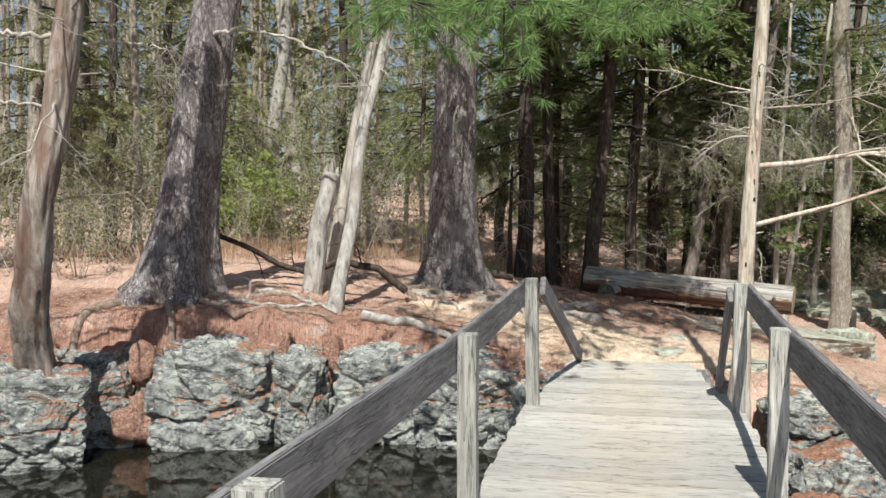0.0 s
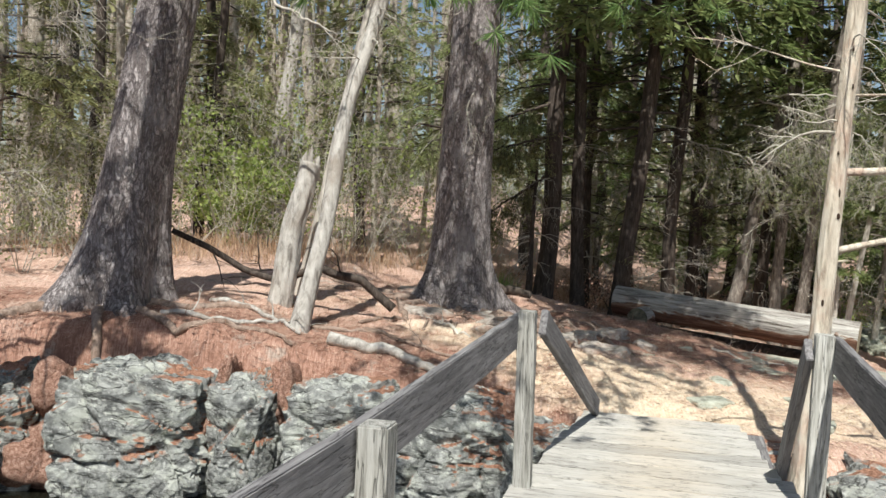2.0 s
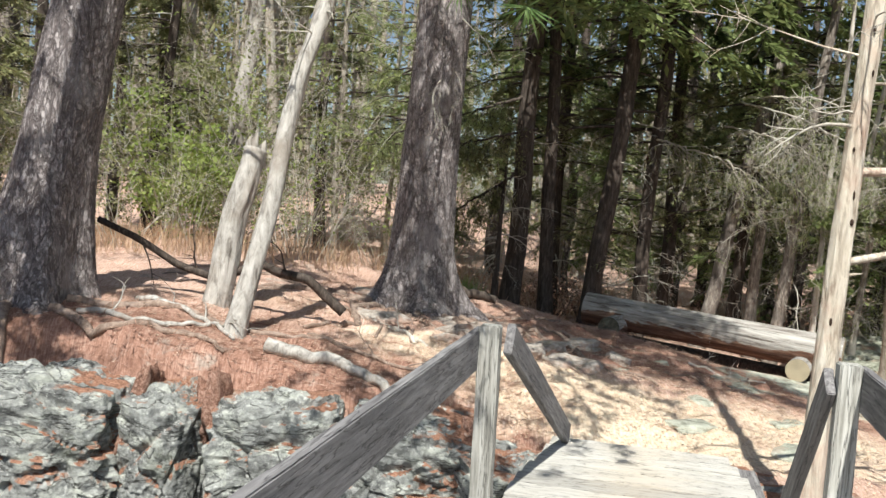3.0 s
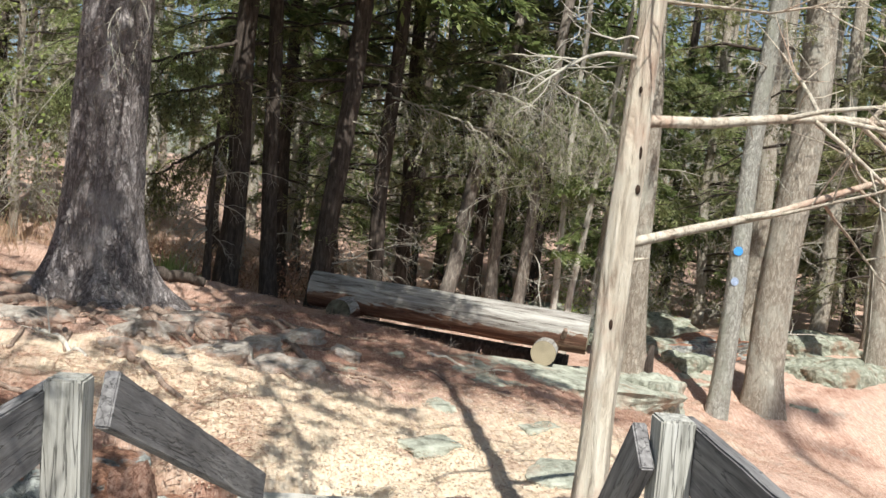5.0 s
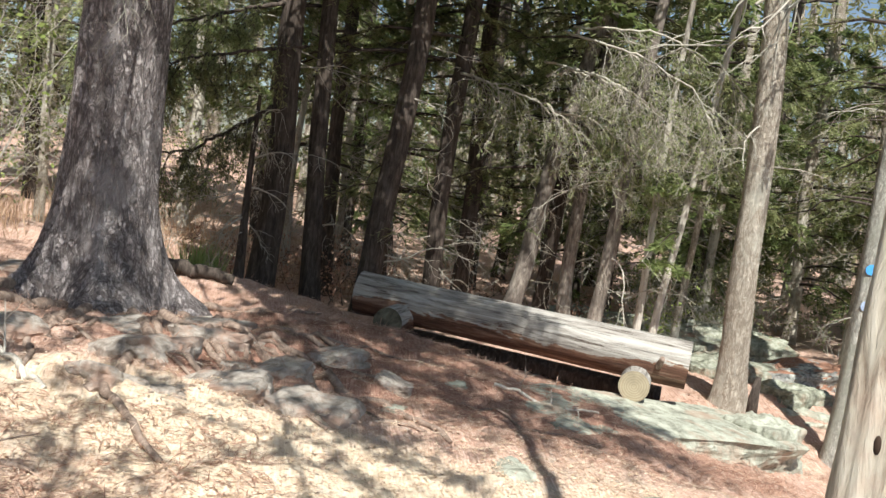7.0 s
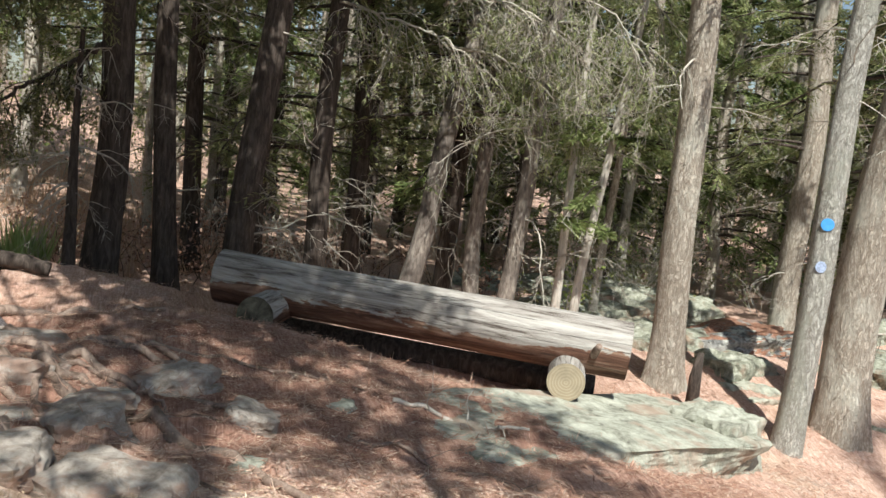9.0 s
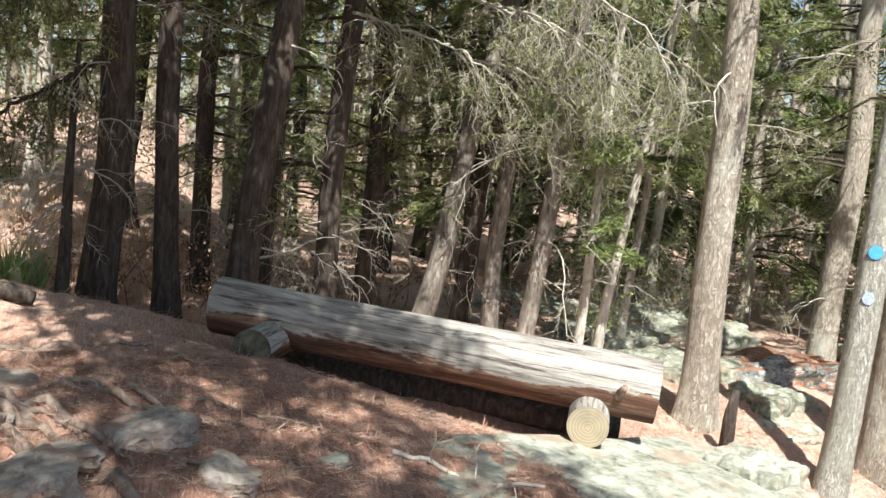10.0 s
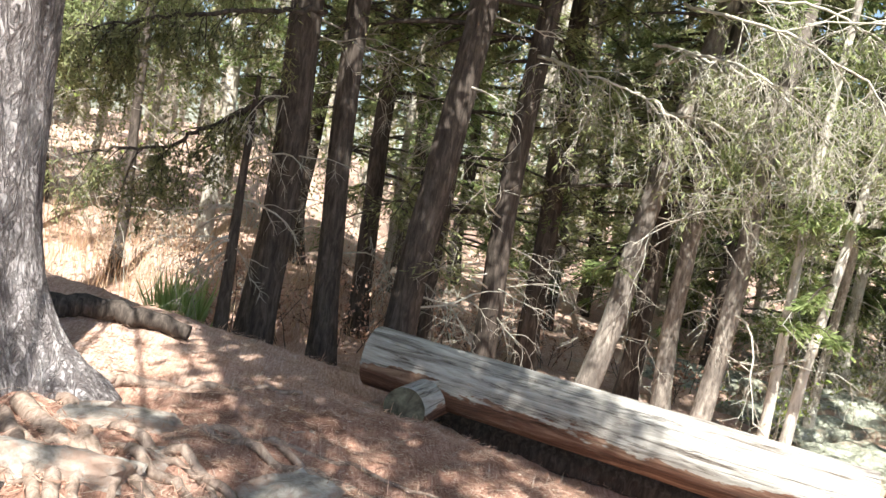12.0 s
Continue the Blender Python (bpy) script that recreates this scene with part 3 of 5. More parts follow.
def bridge_part(name, bm, material, m, label=""):
    ob = part(name, bm, material, bridge, label, smooth=False)
    ob.matrix_basis = m
    return ob


X_LEFT, X_RIGHT = -0.9, 0.68
LEFT_POSTS = [-3.3, -0.75, 1.8, 4.36, 6.96]
RIGHT_POSTS = [-2.1, 1.3, 4.84, 7.02]
for side, x, ys in ((-1, X_LEFT, LEFT_POSTS), (1, X_RIGHT, RIGHT_POSTS)):
    for n, y in enumerate(ys):
        top = (0.95, 0.96, 0.955, 0.945, 1.01, 1.01)[n] if side < 0 else (0.95, 0.96, 0.945, 0.985)[n]
        bm = board_bm(0.098, 0.098, top + 0.3, 0.006, 0.004, n + side * 9, 10, 2)
        bridge_part("post", bm, M_POST, pose(x, y, (top - 0.3) / 2, 0, (0.6, -0.5, 0.3, 0.4, -0.6, 0.5)[n], 0), "square grey timber post, pale and cracked")
    for n in range(len(ys) - 1):
        a, b = ys[n], ys[n + 1]
        ln = b - a + (0.1 if n == len(ys) - 2 else 0.0)
        bm = board_bm(0.042, ln - 0.006, 0.19, 0.005, 0.004, n * 3 + side, 14, 1)
        zs = (0.95, 0.96, 0.955, 0.945, 1.0) if side < 0 else (0.95, 0.96, 0.945, 0.985)
        z0, z1 = zs[n] - 0.11, zs[n + 1] - 0.11
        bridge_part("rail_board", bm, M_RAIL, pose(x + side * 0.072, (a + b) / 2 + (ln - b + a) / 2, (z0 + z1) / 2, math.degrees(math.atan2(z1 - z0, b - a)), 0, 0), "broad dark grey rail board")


def brace(p, q, w=0.15, th=0.042):
    p, q = Vector(p), Vector(q)
    bm = board_bm(th, (q - p).length, w, 0.005, 0.004, p.x * 3, 10, 1)
    y = (q - p).normalized()
    x = y.cross(Vector((0, 0, 1))).normalized()
    m = Matrix((x, y, x.cross(y))).transposed().to_4x4()
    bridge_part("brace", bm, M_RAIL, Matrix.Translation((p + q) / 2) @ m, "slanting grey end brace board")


brace((X_LEFT + 0.08, 6.99, 0.95), (-0.68, 9.02, 0.04))
brace((X_RIGHT - 0.07, 7.03, 0.9), (0.58, 8.05, -0.22))
for x in (-0.72, 0.5):
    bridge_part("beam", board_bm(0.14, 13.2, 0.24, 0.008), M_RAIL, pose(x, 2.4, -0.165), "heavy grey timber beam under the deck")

# ---- rocks ----


def rock_mesh(name, sx, sy, sz, seed, sub=5, craggy=0.22, flat=0.0, strata_k=0.05, split=0.17):
    """A fractured boulder: a rounded block cut by cracks and strata."""
    bm = bmesh.new()
    bmesh.ops.create_icosphere(bm, subdivisions=sub, radius=1)
    o = Vector((seed * 13.7, seed * 5.1, seed * 2.9))
    for v in bm.verts:
        c = v.co.copy()
        k = max(abs(c.x), abs(c.y), abs(c.z))
        c = c.lerp(c / k, 0.6)
        q = c * 1.1 + o
        cell = noise.voronoi(Vector((q.x * 0.8, q.y * 0.8, q.z * 0.9)))[0]
        crack = max(0.0, 0.1 - (cell[1] - cell[0])) / 0.1
        n = noise.fractal(q * 1.0, 0.9, 2.1, 5)
        strata = noise.noise(Vector((q.x * 0.9, q.y * 0.9, q.z * 5 + q.x * 1.2)))
        ledge = max(0.0, 0.07 - abs(noise.noise(Vector((q.x * 0.7, q.y * 0.7, q.z * 2.6))))) / 0.07
        ridge = abs(noise.noise(q * 4.2)) + 0.5 * abs(noise.noise(q * 9.0))
        c *= 1 + craggy * n + strata_k * strata - split * (0.75 * crack + 0.45 * ledge) - 0.06 * ridge
        if flat and c.z > flat:
            c.z = flat + (c.z - flat) * 0.25
        v.co = Vector((c.x * sx, c.y * sy, c.z * sz))
    me = bpy.data.meshes.new(name)
    bm.to_mesh(me)
    bm.free()
    return me


BANK = "fractured grey rock ledge with pale lichen rising from the water"


def rock(at, size, turn, seed, material=None, label="grey lichen-covered boulder with dark cracks", sub=5, craggy=0.22, flat=0.0, name="boulder"):
    ob = part(name, rock_mesh(name, *size, seed, sub, craggy, flat, 0.03 if material else 0.035, 0.0 if material else 0.13), material or M_ROCK, smooth=False)
    ob.matrix_basis = pose(*at, *turn)
    return tagged(ob, label, "rock", "rocks of the bank")


for n, (at, size, turn, sub) in enumerate([
        ((-5.75, 8.85, -0.4), (0.62, 0.55, 0.68), (0, 5, 20), 6), ((-4.75, 8.75, -0.4), (0.62, 0.6, 0.58), (5, 0, -10), 6), ((-3.95, 9.15, -0.42), (0.44, 0.45, 0.55), (0, -8, 15), 6),
        ((-2.66, 9.2, -0.42), (0.7, 0.52, 0.66), (0, 3, 4), 6), ((-1.72, 9.3, -0.44), (0.3, 0.42, 0.56), (4, 6, -15), 6), ((-0.95, 9.36, -0.46), (0.52, 0.5, 0.58), (0, -5, 10), 6),
        ((0.02, 9.28, -0.48), (0.58, 0.58, 0.57), (3, 5, -6), 6), ((0.76, 8.9, -0.6), (0.42, 0.55, 0.5), (0, 0, 20), 6), ((-6.9, 8.9, -0.5), (0.9, 0.7, 0.8), (0, 5, 0), 5),
        ((-3.32, 9.42, -0.72), (0.34, 0.4, 0.5), (8, 0, 40), 5), ((-2.1, 9.62, -0.5), (0.3, 0.35, 0.5), (0, 4, 30), 5), ((-1.38, 9.6, -0.52), (0.28, 0.34, 0.5), (0, 0, -30), 5), ((-0.42, 9.6, -0.55), (0.32, 0.36, 0.52), (0, 6, 12), 5),
        ((0.45, 9.4, -0.6), (0.3, 0.4, 0.5), (0, 0, 50), 5), ((-5.2, 9.3, -0.5), (0.4, 0.45, 0.5), (0, 5, 0), 5)]):
    rock(at, size, turn, 1 + n, None, BANK, sub, 0.15)
rock((1.9, 9.2, -0.75), (0.9, 0.5, 0.6), (0, 0, 8), 20, None, "grey rock under the end of the footbridge")
rock((-4.25, 8.38, -0.46), (0.55, 0.48, 0.58), (0, 4, 25), 19, None, "grey rock ledge under the gnarled cedar", 6, 0.15)
for n, (at, size, turn) in enumerate([((-3.4, 9.05, -0.62), (0.3, 0.24, 0.26), (-35, 0, 10)), ((-3.42, 9.25, -0.1), (0.15, 0.22, 0.24), (-30, 0, 0)), ((-2.0, 9.28, -0.15), (0.07, 0.26, 0.36), (-16, 14, 0)), ((-1.42, 9.3, -0.05), (0.09, 0.24, 0.28), (-20, -10, 0)), ((-4.6, 9.3, -0.05), (0.16, 0.28, 0.24), (-20, 0, 0)), ((0.5, 9.2, -0.2), (0.12, 0.24, 0.26), (-20, 0, 0))]):
    ob = part("needle_drift", rock_mesh("needle_drift", *size, 90 + n, 4, 0.3, 0.0, 0.06, 0.1), M_DRIFT)
    ob.matrix_basis = pose(*at, *turn)
    tagged(ob, "drift of rust-red needles lodged in a rock crevice", "needle drift", "needle drifts of the bank")
rock((3.35, 8.55, -0.55), (0.5, 0.42, 0.36), (4, 0, -20), 11)
rock((3.05, 7.35, -0.85), (0.52, 0.45, 0.4), (0, 6, 30), 12)
rock((4.1, 8.0, -0.72), (0.6, 0.5, 0.45), (0, 0, -35), 13)
rock((4.6, 7.0, -1.0), (0.7, 0.6, 0.45), (0, 0, -35), 14)
rock((2.65, 6.6, -1.05), (0.45, 0.4, 0.35), (0, 0, 10), 15)
rock((4.5, 13.75, -0.7), (1.85, 0.66, 0.46), (5, 7, 26), 21, M_SLAB, "flat grey-green mossy rock slab by the log bench", 6, 0.2, 0.72, "rock_slab")
rock((6.0, 14.35, -0.8), (0.42, 0.38, 0.36), (0, 0, 30), 22, M_SLAB, "pale lichen-crusted end block of the rock slab", 5, 0.2)
rock((7.6, 18.2, -1.0), (0.75, 0.6, 0.42), (0, 0, 10), 23, M_MOSS, "mossy green boulder on the forest floor")
rock((8.1, 17.2, -1.25), (0.6, 0.5, 0.36), (0, 0, -20), 24, M_MOSS, "mossy green boulder on the forest floor")
rock((8.6, 20.5, -0.95), (1.3, 0.8, 0.5), (0, 0, -10), 25, M_MOSS, "mossy green boulder on the forest floor")
rock((10.6, 17.0, -1.2), (1.1, 0.8, 0.55), (0, 0, 20), 26, M_MOSS, "mossy green boulder on the forest floor")
rock((7.0, 22.0, -0.95), (1.0, 0.7, 0.4), (0, 0, 0), 27, M_MOSS, "mossy green boulder on the forest floor")
rock((10.0, 23.5, -1.0), (1.2, 0.9, 0.5), (0, 0, 40), 28, M_MOSS, "mossy green boulder on the forest floor")
rock((9.6, 18.6, -1.1), (0.7, 0.5, 0.4), (0, 0, 30), 50, M_MOSS, "mossy green boulder on the forest floor")
rock((11.8, 19.2, -1.1), (0.9, 0.6, 0.5), (0, 0, 10), 51, M_MOSS, "mossy green boulder on the forest floor")
rock((9.2, 16.2, -1.45), (0.6, 0.45, 0.35), (0, 0, 60), 52, M_MOSS, "mossy green boulder on the forest floor")
rock((12.8, 17.4, -1.2), (1.0, 0.7, 0.5), (0, 0, -20), 53, M_MOSS, "mossy green boulder on the forest floor")
rock((8.08, 17.0, -0.98), (0.52, 0.4, 0.34), (0, 4, 15), 81, M_MOSS, "green mossy boulder stacked behind the grey-tan trunk", 5)
rock((7.78, 16.45, -1.16), (0.5, 0.38, 0.3), (4, 0, -12), 82, M_SLAB, "pale lichen-crusted boulder on rust needles", 5)
rock((8.9, 18.3, -0.92), (0.95, 0.5, 0.34), (0, -3, 8), 83, M_ROCK, "broad dark rock slab behind the mossy boulders", 5)
rock((7.6, 19.6, -0.85), (0.7, 0.45, 0.28), (0, 0, 20), 84, M_MOSS, "low mossy rock behind the log bench", 5)
rock((7.4, 20.2, -0.95), (0.8, 0.5, 0.35), (0, 0, 15), 54, M_MOSS, "mossy green boulder on the forest floor")
for n, (x, y, s) in enumerate([(0.75, 14.0, 0.34), (1.1, 13.6, 0.22), (0.4, 14.5, 0.26), (1.6, 14.4, 0.2), (0.5, 11.6, 0.2), (2.3, 10.3, 0.22), (3.1, 10.0, 0.3), (2.6, 11.4, 0.2), (-0.9, 14.6, 0.4), (1.35, 13.0, 0.16), (0.2, 13.2, 0.18), (1.9, 13.4, 0.13), (0.95, 12.6, 0.12), (2.6, 13.3, 0.15), (3.4, 11.2, 0.18), (2.0, 12.2, 0.11), (0.55, 13.2, 0.14)]):
    rock((x, y, float(land(x, y)) - s * 0.12), (s, s * 0.7, s * 0.32), (0, 0, 40 * n), 31 + n, M_CLOD if x < 2 else M_SLAB, "low pale stone bedded in the needle-strewn forest floor", 4, 0.15, 0, "stone")
for n, (x, y, s) in enumerate([(0.75, 13.2, 0.34), (0.35, 12.4, 0.4), (1.25, 12.6, 0.26), (0.9, 11.9, 0.3), (1.7, 13.4, 0.24), (0.1, 13.1, 0.26), (1.45, 11.8, 0.3), (-0.5, 12.3, 0.3), (2.1, 12.9, 0.2), (0.2, 11.6, 0.26)]):
    rock((x, y, float(land(x, y)) - s * 0.1), (s, s * 0.75, s * 0.42), (4 * n - 18, 5, 55 * n), 61 + n, M_CLOD, "pale grey-tan stone bedded in pine needles below the great pine", 4, 0.2, 0, "stone")

# ---- log bench ----


def log_axis(a, b, n):
    return np.linspace(a, b, n)


A_FAR, A_NEAR = np.array((2.1, 15.93, 0.235)), np.array((5.2, 14.44, -0.01))
bench = thing("log_bench", "long weathered grey log bench resting on two short logs", "bench")
p = log_axis((0, 0, 0), (0, 0, float(np.linalg.norm(A_NEAR - A_FAR))), 60)
v, f = tube(p, np.linspace(0.225, 0.235, 60), 48, 0.035, 1.6, 4.0, cap=False)
log_turn = Vector(A_NEAR - A_FAR).to_track_quat("Z", "Y").to_matrix().to_4x4()
M_LOGPOSE = Matrix.Translation(A_FAR) @ log_turn
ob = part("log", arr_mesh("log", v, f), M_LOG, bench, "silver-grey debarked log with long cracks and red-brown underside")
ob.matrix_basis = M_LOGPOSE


def disc(r, seed, bulge=0.01):
    bm = bmesh.new()
    rings = [[bm.verts.new((0, 0, bulge))]]
    for k in range(1, 6):
        rings.append([bm.verts.new((r * k / 5 * math.cos(a) * (1 + 0.03 * noise.noise(Vector((math.cos(a), math.sin(a), seed)))), r * k / 5 * math.sin(a), bulge * (1 - k / 5))) for a in (2 * math.pi * i / 32 for i in range(32))])
    for i in range(32):
        bm.faces.new((rings[0][0], rings[1][i], rings[1][(i + 1) % 32]))
        for k in range(1, 5):
            bm.faces.new((rings[k][i], rings[k + 1][i], rings[k + 1][(i + 1) % 32], rings[k][(i + 1) % 32]))
    return bm


L_LOG = float(np.linalg.norm(A_NEAR - A_FAR))
ob = part("cut_end", disc(0.236, 1), M_CUT, bench, "sawn pale end of the log")
ob.matrix_basis = M_LOGPOSE @ pose(0, 0, L_LOG)
ob = part("cut_end", disc(0.226, 2), M_CUT, bench, "dark weathered end of the log")
ob.matrix_basis = M_LOGPOSE @ pose(0, 0, 0, 180)
ax = Vector(A_NEAR - A_FAR).normalized()
crossw = Vector((-ax.y, ax.x, 0)).normalized()          # away from the path
for c, ln, r in (((4.56, 14.2, -0.2), 0.75, 0.145), ((2.32, 15.18, 0.05), 0.8, 0.15)):
    s = thing("support_log", "short round log with a sawn face propping the bench", "log", group="props of the log bench")
    c = Vector(c)
    away = crossw if crossw.y > 0 else -crossw
    m = Matrix.Translation(c) @ away.to_track_quat("Z", "Y").to_matrix().to_4x4()
    v, f = tube(np.linspace((0, 0, 0), (0, 0, ln), 12), np.full(12, r), 32, 0.03, 2, c.x, cap=False)
    s.matrix_basis = m
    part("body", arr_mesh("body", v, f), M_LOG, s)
    e = part("cut_end", disc(r * 1.0, c.x, 0.004), M_CUT if c.x > 4 else M_SHADE_CUT, s, "pale sawn face with growth rings" if c.x > 4 else "weathered sawn face, darkened as in shade")
    e.matrix_basis = pose(0, 0, 0.0, 180)
for q, w, ln, r, lab in (((4.86, 14.38, -0.03), (-0.2, -0.75, 0.5), 0.2, 0.035, "broken branch stub"), ((2.3, 15.66, 0.2), (-0.3, -1, 0.1), 0.05, 0.045, "dark round knot")):
    d = unit(np.array(w, float))
    v, f = tube(np.array(q) + np.linspace(0, 1, 5)[:, None] * d * ln, np.linspace(r, r * 0.7, 5), 10, 0.1, 6, 1)
    part("branch_stub", arr_mesh("branch_stub", v, f), M_ROOT, bench, lab)
# its dark bark stands in for the shade beneath the bench
low = thing("fallen_log", "low log lying behind the bench, darkened like the shaded gap", "log")
v, f = tube(log_axis((2.35, 16.12, -0.2), (5.15, 14.87, -0.44), 30), np.full(30, 0.11), 16, 0.08, 2, 9)
part("trunk", arr_mesh("trunk", v, f), M_BARK_DARK, low)

# ---- trees ----


def line(base, lean, height, bend=0.0, seed=0, n=40):
    """A trunk's line: its base, its lean in metres per metre, and a slow bend."""
    z = np.linspace(-0.3, height, n)
    p = np.stack([base[0] + lean[0] * z, base[1] + lean[1] * z, base[2] + z], 1)
    for i in range(n):
        k = noise.noise_vector(Vector((z[i] * 0.35, seed * 3.3, 0)))
        p[i, 0] += bend * k.x * min(1, max(0, z[i]))
        p[i, 1] += bend * k.y * min(1, max(0, z[i]))
    return p


def on_line(p):
    def at(z):
        return np.array([np.interp(z, p[:, 2], p[:, c]) for c in range(3)])
    return at


def bent(pts, n):
    """A crooked trunk's line: smooth through the given places."""
    pts = np.array(pts, float)
    s, k = np.linspace(0, len(pts) - 1, n), np.arange(len(pts))
    p = np.stack([np.interp(s, k, pts[:, c]) for c in range(3)], 1)
    for _ in range(max(2, n // (len(pts) * 2))):
        p[1:-1] = (p[:-2] + 2 * p[1:-1] + p[2:]) / 4
    return p


def taper(p, r0, r1, flare=0.0, span=0.5, swell=0.0):
    z = p[:, 2] - p[0, 2] - 0.3
    return swell * np.exp(-np.clip(z, 0, None) / 1.9) + r0 + (r1 - r0) * np.clip(z / z[-1], 0, 1) + flare * np.exp(-np.clip(z, 0, None) / span)


def root_lobes(count, depth, phase, base_z, span=0.5):
    def fn(p, a):
        k = np.exp(-np.clip(p[:, 2] - base_z, 0, None) / span)[:, None]
        return 1 + depth * k * np.cos(count * a + phase)[None] + 0.5 * depth * k * np.cos((count + 2) * a - phase)[None]
    return fn


def tree(base, lean, height, r0, r1, material, label, name="tree", sides=14, rough=0.06, flare=0.04, bend=0.15, seed=0, green=None, dead=0, dead_z=(0.6, 4.5), dead_len=(0.5, 1.5), dead_mat=None, n=40, lobes=None, span=0.35, group="", swell=0.0, pts=None):
    rng = np.random.default_rng(seed + 100)
    th = thing(name, label, "tree", group=group)
    p = bent(pts, n) if pts else line(base, lean, height, bend, seed, n)
    v, f = tube(p, taper(p, r0, r1, flare, span, swell), sides, rough, 2.2, seed * 3.1, lobes=lobes)
    part("trunk", arr_mesh("trunk", v, f), material, th)
    at = on_line(p)
    if dead:
        pcs = []
        for _ in range(dead):
            z = base[2] + rng.uniform(*dead_z)
            az = rng.uniform(0, 2 * math.pi)
            pcs += twigs(rng, at(z), (math.cos(az), math.sin(az), rng.uniform(-0.2, 0.35)), rng.uniform(*dead_len), rng.uniform(0.006, 0.014), 2, 0.12, 4)
        part("deadwood", arr_mesh("deadwood", *joined(pcs)), dead_mat or M_TWIG, th, "bare grey dead branches", kind="stuff")
    for g in green or ():
        (wv, wf), (lv, lf) = boughs(rng, at, (base[2] + g["z"][0], base[2] + g["z"][1]), g["n"], g["reach"], g["leaf"], g["wide"], g.get("per", 22), g.get("k", 9), g.get("droop", 0.35), g.get("toward"), g.get("spread", math.pi))
        part("branchwood", arr_mesh("branchwood", wv, wf), M_BARK_DARK, th, kind="stuff")
        part("crown", arr_mesh("crown", lv, lf), g["mat"], th, g.get("label", "dark green evergreen sprays"), smooth=False, kind="stuff")
    return th, at


def gz(x, y):
    return float(land(x, y))


HEM = dict(z=(2.0, 7.0), n=64, reach=2.4, leaf=0.085, wide=0.019, per=30, k=14, mat=M_HEMLOCK)
# TOP: upper crown mostly above view, added to shade what lies below
TOP = dict(z=(6.5, 12.0), n=6, reach=2.8, leaf=0.2, wide=0.06, per=20, k=7, mat=M_HEMLOCK)
OLV = dict(z=(1.6, 6.5), n=50, reach=2.2, leaf=0.085, wide=0.018, per=30, k=14, mat=M_OLIVE, label="olive cedar sprays")

# the two great trunks
T4 = (-3.6, 10.75, 0.4)
# first boughs sit above view, added to dapple this trunk and the bank
th4, at4 = tree(T4, (0.17, 0.01), 13, 0.27, 0.2, M_BARK_PINE, "massive old pine with furrowed grey bark and spreading root flare", "pine_tree", 96, 0.06, 0.27, 0.05, 1,
    [dict(z=(6.2, 9.5), n=5, reach=4.0, leaf=0.16, wide=0.035, per=26, k=9, mat=M_PINE, label="green pine boughs above view, added for shade", toward=-math.pi / 2, spread=1.8), dict(z=(4.5, 7.0), n=8, reach=2.6, leaf=0.08, wide=0.024, mat=M_PINE)],
    dead=5, dead_z=(2.6, 4.5), dead_len=(0.8, 1.8), n=160, lobes=root_lobes(5, 0.22, 0.6, 0.4, 0.45), span=0.42, swell=0.16)
T6 = (-0.28, 14.3, 0.17)
# unseen boughs aimed to shade the bench's far half
th6, at6 = tree(T6, (0.03, 0.0), 14, 0.34, 0.24, M_BARK_PINE, "massive old pine with flared base and furrowed grey-brown bark", "pine_tree", 96, 0.06, 0.32, 0.04, 2,
    [dict(z=(5.4, 7.6), n=42, reach=4.7, leaf=0.18, wide=0.06, per=32, k=10, mat=M_PINE, label="green pine boughs above view, added for shade", toward=-0.72, spread=0.45)],
    dead=16, dead_z=(2.9, 5.0), dead_len=(0.6, 1.3), n=160, lobes=root_lobes(5, 0.24, 2.2, 0.2, 0.35), span=0.32, swell=0.09)


def pine_bough(parent, rng, pts, r, tufts, spread):
    """A long living pine limb with sprays of long soft needles."""
    pts = np.array(pts, float)
    s = np.linspace(0, len(pts) - 1, 24)
    p = np.stack([np.interp(s, np.arange(len(pts)), pts[:, c]) for c in range(3)], 1)
    v, f = tube(p, np.linspace(r, r * 0.25, 24), 8, 0.08, 5, 1)
    limb = part("limb", arr_mesh("limb", v, f), M_BARK_DARK, parent)
    wood, cs, ds = [], [], []
    for _ in range(tufts):
        t = rng.uniform(0.3, 1) * 23
        i = min(int(t), 22)
        a = p[i] + (p[i + 1] - p[i]) * (t - i)
        w = unit(rng.normal(0, 1, 3) * np.array((1, 1, 0.3)) + unit(p[i + 1] - p[i]) * 0.7)
        ln = rng.uniform(0.3, 1) * spread
        q = a + np.linspace(0, 1, 5)[:, None] * w * ln - np.array((0, 0, 1)) * (np.linspace(0, 1, 5) ** 2 * ln * 0.25)[:, None]
        wood.append(tube(q, np.linspace(0.008, 0.003, 5), 4, cap=False))
        for k in range(3):
            c = q[4] + (q[2] - q[4]) * k * 0.45 + rng.normal(0, 0.03, 3)
            m = 46
            d = unit(rng.normal(0, 1, (m, 3)) + unit(q[4] - q[3]) * 0.9 + np.array((0, 0, -0.15)))
            cs.append(np.repeat(c[None], m, 0))
            ds.append(d)
    part("brushwood", arr_mesh("brushwood", *joined(wood)), M_BARK_DARK, limb, kind="stuff")
    c, d = np.vstack(cs), np.vstack(ds)
    lv, lf = leaves(c, d, rng.normal(0, 1, c.shape), rng.uniform(0.09, 0.16, len(c)), 0.007)
    part("needles", arr_mesh("needles", lv, lf), M_PINE, limb, "bright green long pine needles", smooth=False, kind="stuff")


